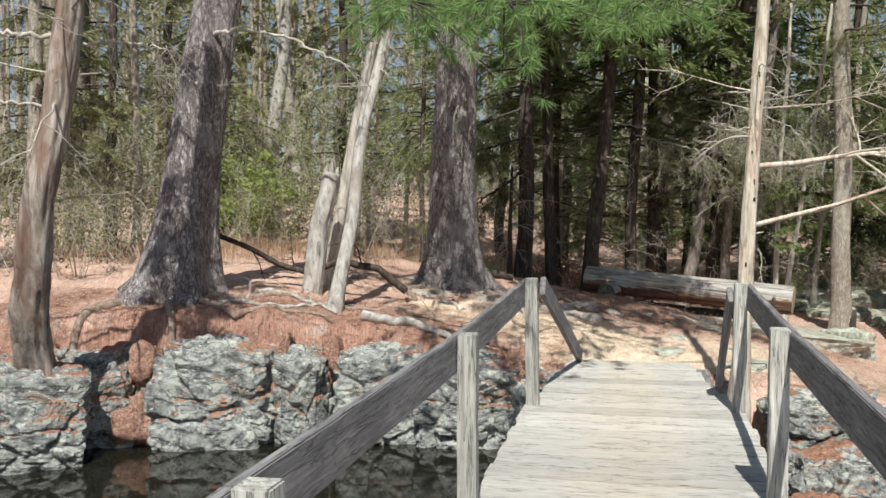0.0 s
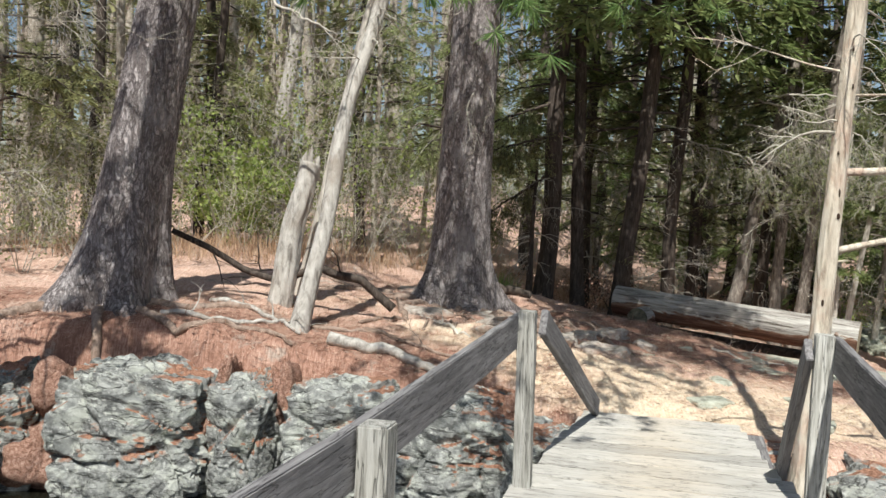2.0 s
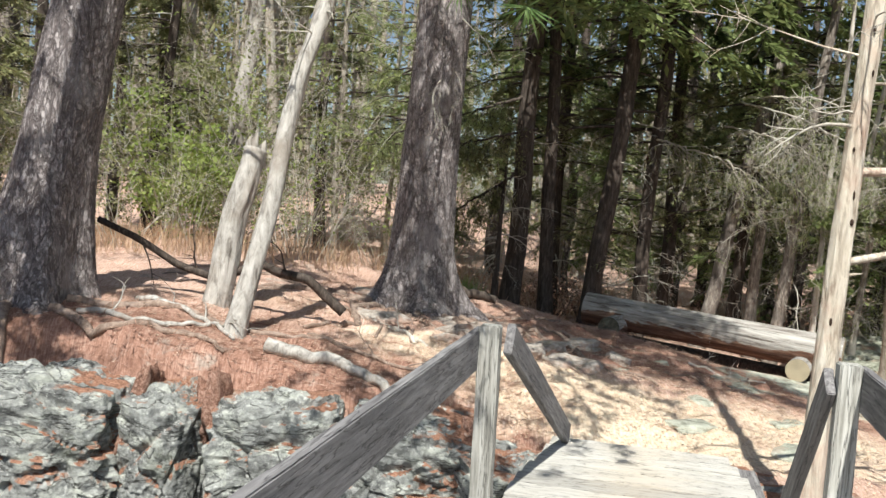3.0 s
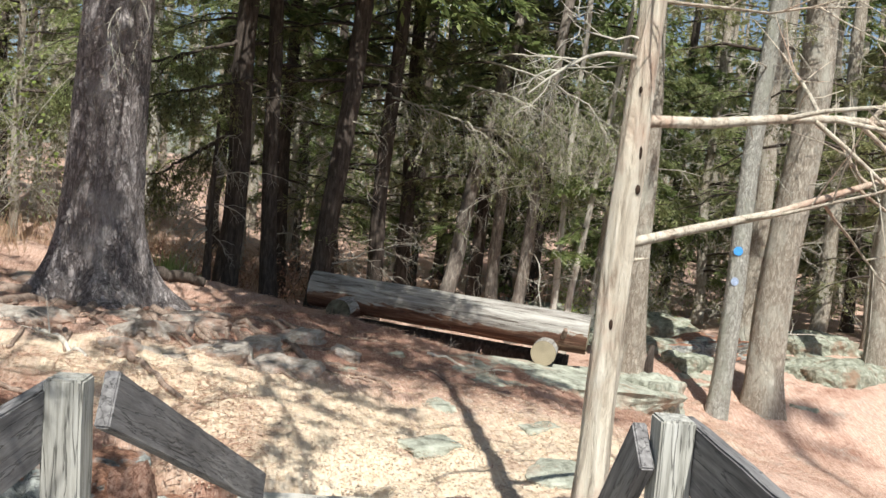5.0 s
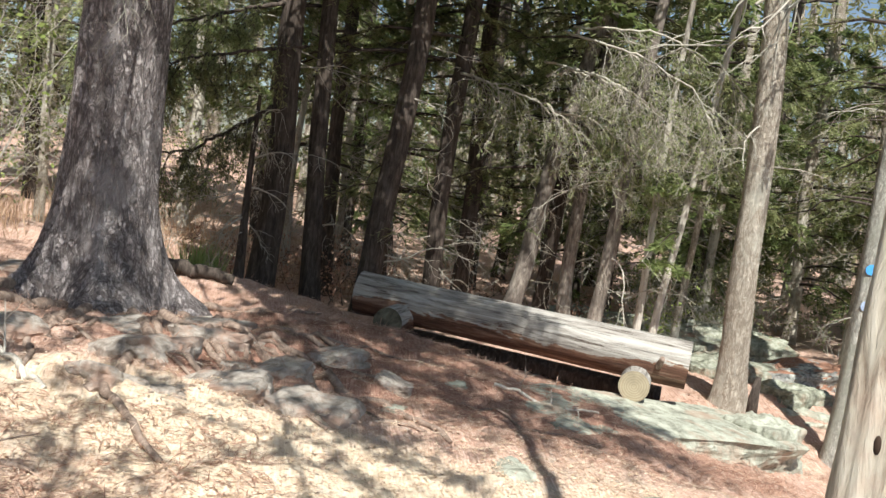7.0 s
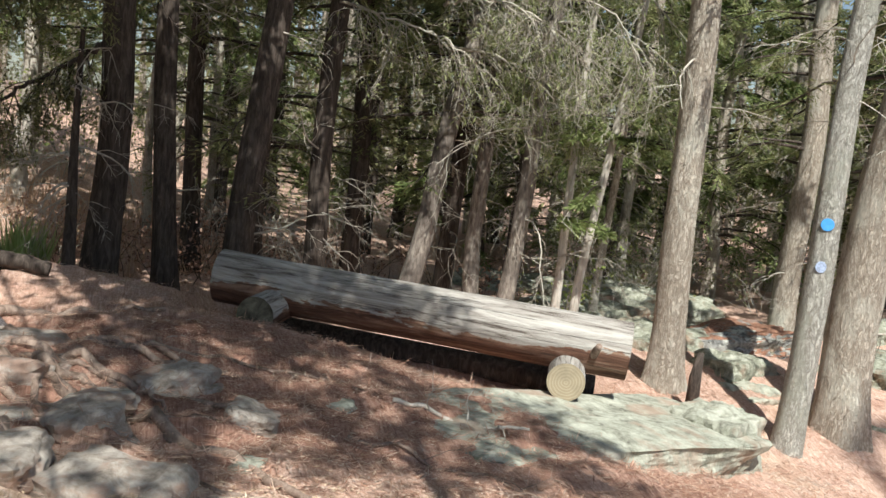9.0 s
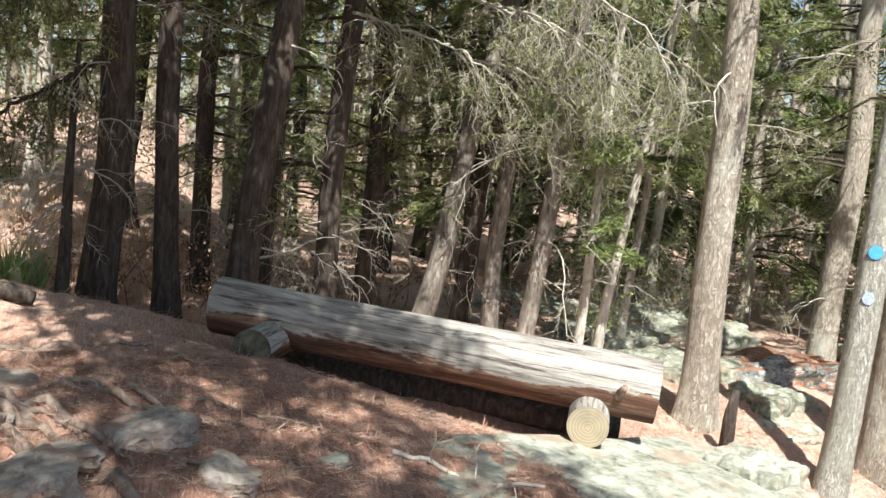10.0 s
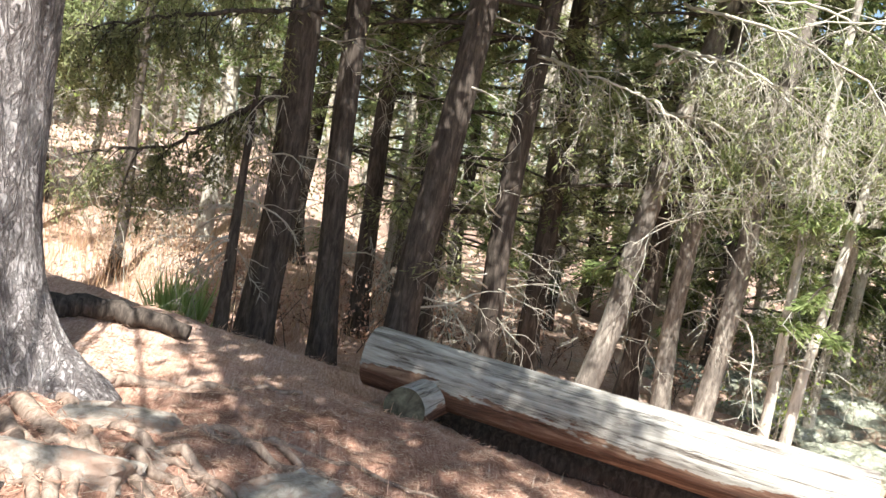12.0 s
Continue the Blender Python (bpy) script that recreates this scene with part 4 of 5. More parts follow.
rng = np.random.default_rng(5)
pine_bough(th6, rng, [(0.1, 13.0, 4.9), (0.15, 10.5, 4.5), (0.2, 8.0, 3.6), (0.3, 6.1, 2.95)], 0.018, 76, 0.8)
pine_bough(th6, rng, [(0.1, 13.0, 5.0), (0.8, 10.8, 4.5), (1.2, 8.6, 3.7), (1.4, 6.9, 3.15)], 0.018, 54, 0.72)
pine_bough(th6, rng, [(0.0, 13.0, 4.8), (-0.4, 10.8, 4.4), (-0.5, 8.3, 3.6), (-0.45, 6.6, 3.05)], 0.018, 52, 0.65)
pine_bough(th6, rng, [(0.2, 12.8, 5.4), (1.1, 11.0, 5.0), (1.6, 9.4, 4.2), (1.9, 8.2, 3.45)], 0.018, 44, 0.65)
# limbs from here on hang out of view, added as shade casters for bench, ground and trunk
pine_bough(th6, rng, [(0.2, 12.8, 7.0), (0.9, 10.6, 7.2), (1.3, 8.8, 6.9), (1.5, 7.6, 6.4)], 0.045, 100, 0.9)
pine_bough(th6, rng, [(0.2, 12.8, 7.8), (1.2, 10.8, 7.7), (2.6, 9.2, 7.2), (4.0, 8.4, 6.6)], 0.045, 120, 0.9)
pine_bough(th6, rng, [(0.2, 13.0, 7.2), (1.4, 11.6, 7.3), (2.5, 10.7, 7.1), (3.2, 10.3, 6.8)], 0.045, 120, 0.85)
pine_bough(th6, rng, [(0.2, 13.0, 8.2), (0.9, 11.6, 8.2), (1.9, 10.4, 7.9), (2.4, 9.2, 7.5)], 0.045, 100, 0.9)
pine_bough(th6, rng, [(0.3, 12.8, 6.6), (1.6, 10.4, 6.9), (2.7, 8.6, 6.6), (3.9, 7.8, 6.1)], 0.04, 120, 0.85)
pine_bough(th6, rng, [(0.3, 12.8, 6.8), (1.0, 10.0, 7.0), (1.9, 8.4, 6.8), (2.8, 7.8, 6.3)], 0.04, 120, 0.85)
pine_bough(th6, rng, [(-0.2, 13.0, 6.2), (-0.4, 11.6, 6.4), (-0.4, 10.3, 6.2), (-0.3, 9.5, 5.9)], 0.03, 80, 0.7)

# evergreen trunks behind the bench
DARKBARK = "straight dark hemlock trunk with dead lower branches and green sprays"
hem_a = slender = None
GREENS = "trees behind the log bench"
for n, (x, y, lx, r, h, dead) in enumerate([
        (1.02, 17.6, 0.035, 0.165, 10, 7), (1.68, 17.8, -0.03, 0.12, 10, 6), (2.3, 17.5, 0.1, 0.15, 11, 9), (3.2, 18.0, 0.04, 0.12, 12, 14),
        (3.95, 19.5, 0.0, 0.13, 12, 12), (5.2, 19.5, 0.08, 0.12, 11, 10), (2.75, 19.3, 0.03, 0.07, 8, 12), (2.0, 20.5, 0.0, 0.12, 11, 12), (5.2, 24.5, 0.02, 0.14, 12, 10), (7.6, 23.0, 0.03, 0.12, 11, 12)]):
    # TOP boughs reach towards the walker, unseen, to keep these trunks in shade
    made, _ = tree((x, y, gz(x, y)), (lx, 0.0), h, r, r * 0.6, M_BARK_DARK, DARKBARK, "hemlock_tree", 20 if n < 4 else 12, 0.07, 0.05, 0.12, 10 + n,
         [dict(HEM, z=(3.2 if n < 5 else 1.6, 6.0), n=20 if n < 5 else 26, mat=M_HEMLOCK if n % 2 else M_OLIVE, toward=math.pi / 2, spread=1.3 if n < 5 else math.pi), dict(TOP, z=(5.0, 9.5), n=12 if n == 0 else 20 if n < 6 else 8, reach=3.4, per=26, k=9, toward=-math.pi / 2 + (0.7 if n == 0 else 0.2), spread=0.8 if n == 0 else 1.4)], dead, (0.7, 3.6), (0.4, 1.3), group=GREENS, n=60)
    hem_a = made if n == 0 else hem_a
tree((0.78, 17.2, gz(0.78, 17.2)), (0.03, 0.0), 2.3, 0.06, 0.02, M_BARK_DARK, "short dark dead sapling with pale bare twigs", "dead_sapling", 12, 0.06, 0.01, 0.05, 29, None, 16, (0.6, 2.1), (0.3, 0.8))
# lit grey trunks; three wear dimmed bark in place of canopy shade
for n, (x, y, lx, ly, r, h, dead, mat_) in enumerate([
        (4.3, 18.3, 0.2, 0.0, 0.125, 9, 6, M_BARK_DIM), (5.28, 18.5, 0.04, 0.0, 0.1, 8, 8, M_BARK_DIM), (5.4, 17.8, 0.09, 0.0, 0.1, 8, 14, M_BARK_DIM),
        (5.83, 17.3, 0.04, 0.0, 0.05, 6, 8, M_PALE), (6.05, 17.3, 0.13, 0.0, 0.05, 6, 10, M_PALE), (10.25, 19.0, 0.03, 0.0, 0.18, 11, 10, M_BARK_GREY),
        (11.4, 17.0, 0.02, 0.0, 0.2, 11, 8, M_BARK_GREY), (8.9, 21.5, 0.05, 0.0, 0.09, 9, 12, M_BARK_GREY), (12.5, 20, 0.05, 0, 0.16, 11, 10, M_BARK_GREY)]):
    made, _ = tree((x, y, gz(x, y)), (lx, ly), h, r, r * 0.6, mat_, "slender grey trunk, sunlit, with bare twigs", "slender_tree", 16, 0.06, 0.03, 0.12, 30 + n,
         [dict(OLV, z=(2.4, 5.5), n=26, toward=math.pi / 2, spread=1.7, mat=M_SUNLIT if n % 2 else M_OLIVE), dict(TOP, n=3)] if n not in (3, 4) else [dict(OLV, z=(1.4, 3.5), n=8, reach=0.9, mat=M_HEMLOCK)], dead, (0.9, 4.5), (0.5, 1.6), group=GREENS, n=50)
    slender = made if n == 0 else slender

tree((6.72, 16.3, -0.98), (-0.02, 0.0), 11, 0.17, 0.11, M_BARK_GREY, "sunlit grey-tan tree trunk beside the end of the log bench", "maple_tree", 32, 0.05, 0.1, 0.1, 50,
     [dict(OLV, z=(4.8, 8.5), n=8), dict(TOP, n=2)], 5, (3.0, 5.5), (0.6, 1.6), n=80, lobes=root_lobes(4, 0.12, 1.0, -0.9, 0.3), span=0.3)
thb, atb = tree((7.44, 15.2, -1.35), (0.065, 0.0), 10, 0.135, 0.09, M_SPECK, "lichen-spotted pale tree trunk with blue trail blaze", "blazed_tree", 32, 0.05, 0.05, 0.08, 51,
     [dict(OLV, z=(5.0, 8.5), n=8), dict(TOP, n=2)], 10, (3.0, 5.5), (0.6, 1.6), n=80)
tree((8.42, 15.6, -1.6), (0.06, 0.0), 12, 0.26, 0.16, M_BARK_GREY, "stout grey tree trunk with swollen root base", "stout_tree", 40, 0.06, 0.16, 0.1, 52,
     [dict(TOP, n=4, reach=3.0), dict(OLV, z=(4.0, 7.5), n=10)], 12, (1.5, 5.0), (0.6, 1.8), n=80, lobes=root_lobes(5, 0.16, 0.5, -1.5, 0.35), span=0.35)


def blaze(at, r, material, label, sx=1.0):
    bm = bmesh.new()
    bmesh.ops.create_cone(bm, cap_ends=True, segments=28, radius1=r, radius2=r * 0.96, depth=0.006)
    bmesh.ops.scale(bm, vec=(sx, 1, 1), verts=bm.verts)
    ob = part("blaze", bm, material, smooth=False)
    ob.matrix_basis = Matrix.Translation(at) @ Vector((-0.64, -0.77, 0.05)).to_track_quat("Z", "Y").to_matrix().to_4x4()
    return tagged(ob, label, "trail marker")


q = atb(1.06)
blaze(q + np.array((-0.64, -0.77, 0)) * 0.128, 0.06, M_BLUE, "round bright blue trail marker on the pale trunk")
q = atb(0.66)
blaze(q + np.array((-0.64, -0.77, 0)) * 0.132, 0.055, M_BLUE_WORN, "faded blue painted patch on the pale trunk", 0.9)

# dead cedar beside the bridge
SN = (2.49, 8.25, -0.35)
ths, ats = tree(SN, (0.055, 0.0), 6.5, 0.075, 0.04, M_SNAG, "bleached dead cedar trunk, reddish and pitted, with bare limbs", "dead_cedar", 28, 0.2, 0.035, 0.06, 60,
                dead=7, dead_z=(2.5, 5.0), dead_len=(0.3, 0.9), n=90)
rng = np.random.default_rng(8)
for z, d, ln, r, kids in ((1.37, (1.0, 0.25, 0.28), 2.6, 0.026, 7), (1.92, (1.0, 0.1, 0.12), 2.4, 0.03, 9), (1.3, (0.8, -0.2, 0.02), 0.14, 0.014, 0), (2.6, (-0.9, 0.1, 0.1), 0.8, 0.01, 4), (2.45, (0.9, 0.2, 0.1), 1.4, 0.012, 6)):
    pcs = twigs(rng, ats(z), d, ln, r, 2 if kids else 0, -0.01, kids, 0.1)
    limb = part("limb", arr_mesh("limb", *pcs[0]), M_SNAG, ths, "bare bleached limb")
    if len(pcs) > 1:
        part("brushwood", arr_mesh("brushwood", *joined(pcs[1:])), M_SNAG, limb, "fine bleached twigs", kind="stuff")
for z, a in ((0.45, 0.3), (1.02, -0.4), (1.62, 0.3), (1.78, 0.1), (2.05, -0.5), (2.5, 0.2), (2.75, -0.2)):
    bm = bmesh.new()
    bmesh.ops.create_icosphere(bm, subdivisions=2, radius=1)
    ob = part("pit", bm, M_HOLE, ths, "dark rotted pit")
    q = ats(z)
    ob.matrix_basis = Matrix.Translation((q[0] + 0.062 * math.sin(a), q[1] - 0.066 * math.cos(a), z)) @ Matrix.Diagonal((0.008 + 0.004 * math.sin(z * 9), 0.012, 0.018 + 0.012 * math.cos(z * 7), 1))
stub = thing("stump", "short dark broken stump", "stump")
v, f = tube([(6.62, 15.6, -1.0), (6.63, 15.6, -0.55), (6.66, 15.6, -0.3)], [0.07, 0.06, 0.03], 12, 0.2, 5, 2)
part("trunk", arr_mesh("trunk", v, f), M_BARK_DARK, stub)

# trees of the rocky bank
gn, atg = tree((-4.04, 8.12, 0.0), (0.14, 0.0), 7.5, 0.14, 0.075, M_CEDAR, "gnarled shaggy cedar trunk gripping the rock ledge", "cedar_tree", 44, 0.3, 0.06, 0.28, 70,
     [dict(OLV, z=(3.6, 6.8), n=18, reach=1.4)], 12, (1.6, 4.5), (0.6, 1.8), n=120, lobes=root_lobes(3, 0.24, 0.4, 0.1, 1.2), span=0.7,
     pts=[(-4.2, 8.45, -0.3), (-4.16, 8.35, 0.13), (-4.08, 8.1, 0.6), (-3.92, 7.88, 1.2), (-3.83, 7.8, 1.7), (-3.7, 7.8, 2.17), (-3.57, 7.8, 2.9), (-3.47, 7.8, 3.5), (-3.3, 7.8, 5.0), (-3.1, 7.9, 7.0)])
tree((-8.3, 18.7, gz(-8.3, 18.7)), (0.05, 0.0), 9, 0.2, 0.13, M_BARK_DIM, "grey-brown tree trunk behind the gnarled cedar", "tree", 20, 0.05, 0.04, 0.1, 71, [dict(OLV, z=(3.0, 6.5), n=18), dict(TOP, n=6)], 12, (1.0, 4.5), (0.6, 1.8), n=60)
tree((-7.1, 17.6, gz(-7.1, 17.6)), (0.03, 0.02), 7, 0.11, 0.06, M_BARK_DARK, "thin dark twisted tree with crooked bare branches", "tree", 16, 0.08, 0.05, 0.25, 72, None, 14, (1.2, 4.0), (0.6, 1.6), M_BARK_DARK, n=60)
lean, atl = tree((-1.57, 10.22, 0.3), (0.19, 0.0), 6.5, 0.078, 0.055, M_LEAN, "slim pale leaning tree trunk", "leaning_tree", 28, 0.09, 0.03, 0.3, 73, [dict(OLV, z=(5.4, 6.4), n=3, reach=0.8)], 8, (2.6, 4.5), (0.5, 1.3), n=90,
                 pts=[(-1.6, 10.22, 0.0), (-1.57, 10.25, 0.35), (-1.47, 10.35, 0.9), (-1.38, 10.45, 1.35), (-1.34, 10.52, 1.7), (-1.31, 10.65, 2.15), (-1.24, 10.78, 2.65), (-1.1, 10.95, 3.2), (-0.93, 11.1, 3.9), (-0.7, 11.2, 5.0), (-0.3, 11.3, 6.8)])
st = thing("broken_trunk", "broken pale dead trunk with splintered top", "dead tree")
p = bent([(-2.06, 11.15, 0.0), (-2.0, 11.15, 0.4), (-1.94, 11.2, 0.8), (-1.9, 11.25, 1.25), (-1.8, 11.3, 1.65), (-1.74, 11.35, 1.98)], 50)
v, f = tube(p, np.linspace(0.13, 0.11, 50), 32, 0.2, 2.4, 3)
part("trunk", arr_mesh("trunk", v, f), M_LEAN, st)
for dx, dy, h in ((-0.07, 0, 0.16), (0.0, -0.05, 0.22), (0.06, 0.03, 0.12), (-0.03, 0.06, 0.1)):
    q = p[48] + np.array((dx, dy, 0))
    v, f = tube([q - (0, 0, 0.15), q + (0.01, 0, h * 0.5), q + (0.03, 0, h)], [0.045, 0.032, 0.004], 8, 0.2, 8, dx)
    part("splinter", arr_mesh("splinter", v, f), M_LEAN, st)
tree((-1.95, 12.0, 0.4), (0.21, 0.0), 5.0, 0.09, 0.05, M_PALE, "tan tree trunk behind the leaning tree", "tree", 20, 0.06, 0.03, 0.1, 75, None, 6, (2.8, 4.6), (0.5, 1.2), n=50)

# trees and brush further back
for n, (x, y, lx, r, mat_, gr) in enumerate([
        (-4.8, 21.7, 0.06, 0.19, M_LEAN, 0), (-5.4, 19, 0.05, 0.1, M_BARK_DARK, 1), (-6.0, 20.6, 0.0, 0.12, M_BARK_DARK, 1), (-6.3, 16.8, 0.03, 0.08, M_BARK_GREY, 0), (-7.2, 21.5, 0.02, 0.12, M_BARK_DARK, 0), (-0.5, 23.5, 0.05, 0.12, M_PALE, 3),
        (-7.2, 14.5, 0.04, 0.12, M_BARK_GREY, 1), (-8.5, 18, 0.02, 0.16, M_BARK_GREY, 1), (-6.4, 23, 0.03, 0.15, M_BARK_GREY, 0), (-3.2, 24, -0.02, 0.14, M_BARK_DARK, 1), (0.9, 24, 0.02, 0.14, M_BARK_DARK, 3), (2.6, 24.5, 0.02, 0.14, M_BARK_DARK, 3),
        (-9.5, 12.5, 0.05, 0.13, M_BARK_GREY, 1), (8.0, 26, 0.02, 0.15, M_BARK_DARK, 2), (10.5, 25, 0.04, 0.14, M_BARK_DARK, 2), (13.5, 23.5, 0.03, 0.15, M_BARK_GREY, 1), (14.5, 18.5, 0.0, 0.16, M_BARK_GREY, 1), (6.6, 27.5, 0.0, 0.14, M_BARK_DARK, 2), (4.0, 28.5, 0.0, 0.14, M_BARK_DARK, 2),
        (9.2, 22.6, 0.05, 0.1, M_BARK_DARK, 2), (11.2, 22.3, 0.02, 0.12, M_BARK_GREY, 2), (12.6, 26.5, 0.03, 0.14, M_BARK_DARK, 2), (14.8, 22, 0.04, 0.13, M_BARK_DARK, 2), (16.5, 25.5, 0.0, 0.15, M_BARK_GREY, 2), (9.3, 28.5, 0.02, 0.13, M_BARK_DARK, 2), (13.4, 19.6, 0.02, 0.1, M_BARK_GREY, 1), (17, 20.5, 0.02, 0.14, M_BARK_DARK, 2), (8.2, 24.5, 0.06, 0.07, M_BARK_GREY, 1), (6.9, 24.8, 0.03, 0.07, M_BARK_DARK, 1)]):
    gr_list = {3: [dict(OLV, z=(2.6, 6.0), n=30, leaf=0.11, wide=0.026, mat=M_HEMLOCK)], 0: [dict(TOP, n=7)], 1: [dict(OLV, z=(1.3, 6.0), n=34, leaf=0.11, wide=0.024), dict(TOP, n=7)], 2: [dict(HEM, z=(0.8, 6.0), n=54, leaf=0.12, wide=0.03), dict(TOP, n=8)]}[gr]
    tree((x, y, gz(x, y)), (lx, 0.0), 11 if mat_ is not M_PALE else 9, r, r * 0.6, mat_, "woodland tree with bare lower twigs and evergreen sprays", "woodland_tree", 10, 0.05, 0.04, 0.2, 100 + n, gr_list, 12, (0.8, 4.5), (0.6, 2.0), group="woodland trees")

tree((-1.1, 20.8, gz(-1.1, 20.8)), (0.03, 0.0), 7, 0.07, 0.04, M_BARK_DARK, "slim evergreen with bright sunlit sprays", "young_hemlock", 10, 0.05, 0.02, 0.15, 150, [dict(OLV, z=(2.9, 5.5), n=16, reach=2.0, mat=M_SUNLIT, label="bright yellow-green sprays")], 8, (0.6, 3.0), (0.5, 1.3))
tree((-2.6, 22.0, gz(-2.6, 22.0)), (0.0, 0.0), 8, 0.08, 0.04, M_BARK_GREY, "slim evergreen with bright sunlit sprays", "young_hemlock", 10, 0.05, 0.02, 0.15, 151, [dict(OLV, z=(2.2, 6.0), n=26, reach=2.2, mat=M_SUNLIT, label="bright yellow-green sprays")], 8, (0.6, 3.0), (0.5, 1.3))
tree((7.3, 19.2, gz(7.3, 19.2)), (0.06, 0.0), 7, 0.06, 0.03, M_BARK_GREY, "slim evergreen with pale olive sprays", "young_hemlock", 10, 0.05, 0.02, 0.15, 152, [dict(OLV, z=(2.2, 5.5), n=36, reach=2.0, mat=M_SUNLIT, label="pale olive sprays")], 14, (0.8, 3.5), (0.5, 1.4))
rng = np.random.default_rng(21)


def shrub(x, y, r, h, count, material, label, leaf, wide, n_leaf, twig_mat=M_TWIG, name="shrub", cat="shrub"):
    th = thing(name, label, cat)
    z = gz(x, y)
    pcs = []
    for _ in range(count):
        a, q = rng.uniform(0, 2 * math.pi), rng.uniform(0, r * 0.4)
        pcs += twigs(rng, (x + q * math.cos(a), y + q * math.sin(a), z - 0.05), (math.cos(a) * 0.5, math.sin(a) * 0.5, 1), h * rng.uniform(0.6, 1.1), 0.008, 2, -0.02, 4, 0.2)
    part("brushwood", arr_mesh("brushwood", *joined(pcs)), twig_mat, th, kind="stuff")
    if n_leaf:
        v = joined(pcs)[0]
        c = v[rng.integers(0, len(v), n_leaf)] + rng.normal(0, 0.06, (n_leaf, 3))
        d = unit(rng.normal(0, 1, (n_leaf, 3)))
        part("foliage", arr_mesh("foliage", *leaves(c, d, rng.normal(0, 1, (n_leaf, 3)), leaf * rng.uniform(0.6, 1.3, n_leaf), wide)), material, th, smooth=False, kind="stuff")
    return th


shrub(-4.6, 17.8, 1.3, 2.0, 14, M_SPRING, "bush with fresh yellow-green spring leaves", 0.09, 0.06, 4500)
shrub(-5.2, 22.5, 1.6, 2.4, 12, M_SPRING, "bush with fresh yellow-green spring leaves", 0.07, 0.045, 2500)
for n, (x, y, h, z0) in enumerate([(-2.9, 25.5, 8, 1.6), (-0.6, 26.0, 9, 1.9), (1.4, 22.4, 8, 2.0), (-1.7, 24.2, 7, 2.2), (2.3, 23.2, 8, 1.6)]):
    tree((x, y, gz(x, y)), (0.02, 0.0), h, 0.07, 0.03, M_BARK_GREY, "slim evergreen with bright sunlit sprays", "young_hemlock", 10, 0.05, 0.02, 0.15, 160 + n, [dict(OLV, z=(z0, 6.0), n=34, reach=1.7, mat=M_SUNLIT, label="bright yellow-green sprays")], 14, (0.6, 3.5), (0.5, 1.3))
shrub(-2.2, 16.5, 1.0, 1.5, 12, M_OLIVE, "bare grey brush with a few leaves", 0.05, 0.03, 500)
shrub(-6.3, 15.5, 1.2, 1.8, 12, M_OLIVE, "bare grey brush with a few leaves", 0.05, 0.03, 500)
shrub(-1.6, 23, 1.4, 1.8, 12, M_OLIVE, "bare grey brush with a few leaves", 0.06, 0.03, 400)
shrub(-0.8, 20.3, 0.9, 1.0, 10, M_STRAW, "tan dry brush on the leafy slope", 0.05, 0.02, 500)
shrub(0.3, 20.0, 0.8, 0.9, 10, M_STRAW, "tan dry brush on the leafy slope", 0.05, 0.02, 500)
shrub(6.5, 18.6, 0.4, 1.3, 6, M_SPRING, "small sapling with fresh green leaves", 0.06, 0.03, 350)
for x, y, h in ((-5.6, 12.6, 1.5), (-6.6, 13.2, 2.0), (-7.6, 13.0, 2.2), (-5.2, 14.2, 1.8), (-6.4, 15.0, 2.3), (-8.3, 15.2, 2.4), (-4.6, 15.4, 1.6), (-7.4, 16.4, 2.4), (-3.4, 16.2, 1.2)):
    shrub(x, y, 1.3, h, 11, M_OLIVE, "tangle of bare grey brush with sparse olive leaves", 0.06, 0.03, 900)
for x, y in ((1.6, 19.2), (2.6, 20.2), (3.6, 20.8), (2.2, 21.6), (4.6, 21.2), (0.6, 19.6), (6.0, 20.4)):
    shrub(x, y, 1.4, 0.8, 9, M_RUST, "low tangle of dead brush and brown leaves", 0.06, 0.03, 600, M_BARK_DARK, "brush_pile", "brush")
shrub(9.6, 22, 1.0, 1.4, 10, M_OLIVE, "bare grey brush with a few leaves", 0.05, 0.03, 400)
shrub(3.4, 21.8, 1.0, 1.6, 10, M_OLIVE, "bare grey brush with a few leaves", 0.05, 0.03, 300)


for n in range(16):
    x, y = -9.5 + 0.72 * n + rng.uniform(-0.8, 0.8), rng.uniform(15.5, 25) if n < 11 else rng.uniform(23, 28)
    shrub(x, y, 1.3, rng.uniform(2.2, 3.8), 12, M_OLIVE if n % 3 else M_SPRING, "tangle of bare grey brush with sparse olive leaves", 0.07, 0.04, 900)


for n in range(9):
    x, y = 7.8 + 1.1 * n + rng.uniform(-0.5, 0.5), rng.uniform(19.5, 25)
    shrub(x, y, 1.0, rng.uniform(1.0, 2.4), 9, M_OLIVE, "tangle of bare grey brush with sparse olive leaves", 0.07, 0.04, 700)


def blades(name, label, cx, cy, rx, ry, count, h, w, material, cat):
    a, q = rng.uniform(0, 2 * math.pi, count), 1.6 * np.sqrt(rng.uniform(0, 1, count))
    x, y = cx + rx * q * np.cos(a), cy + ry * q * np.sin(a)
    c = np.stack([x, y, land(x, y) - 0.02], 1)
    d = unit(np.stack([rng.normal(0, 0.25, count), rng.normal(0, 0.25, count), np.ones(count)], 1))
    ob = part(name, arr_mesh(name, *leaves(c, d, rng.normal(0, 1, (count, 3)), h * rng.uniform(0.5, 1.2, count), w)), material, smooth=False)
    return tagged(ob, label, cat, kind="stuff")


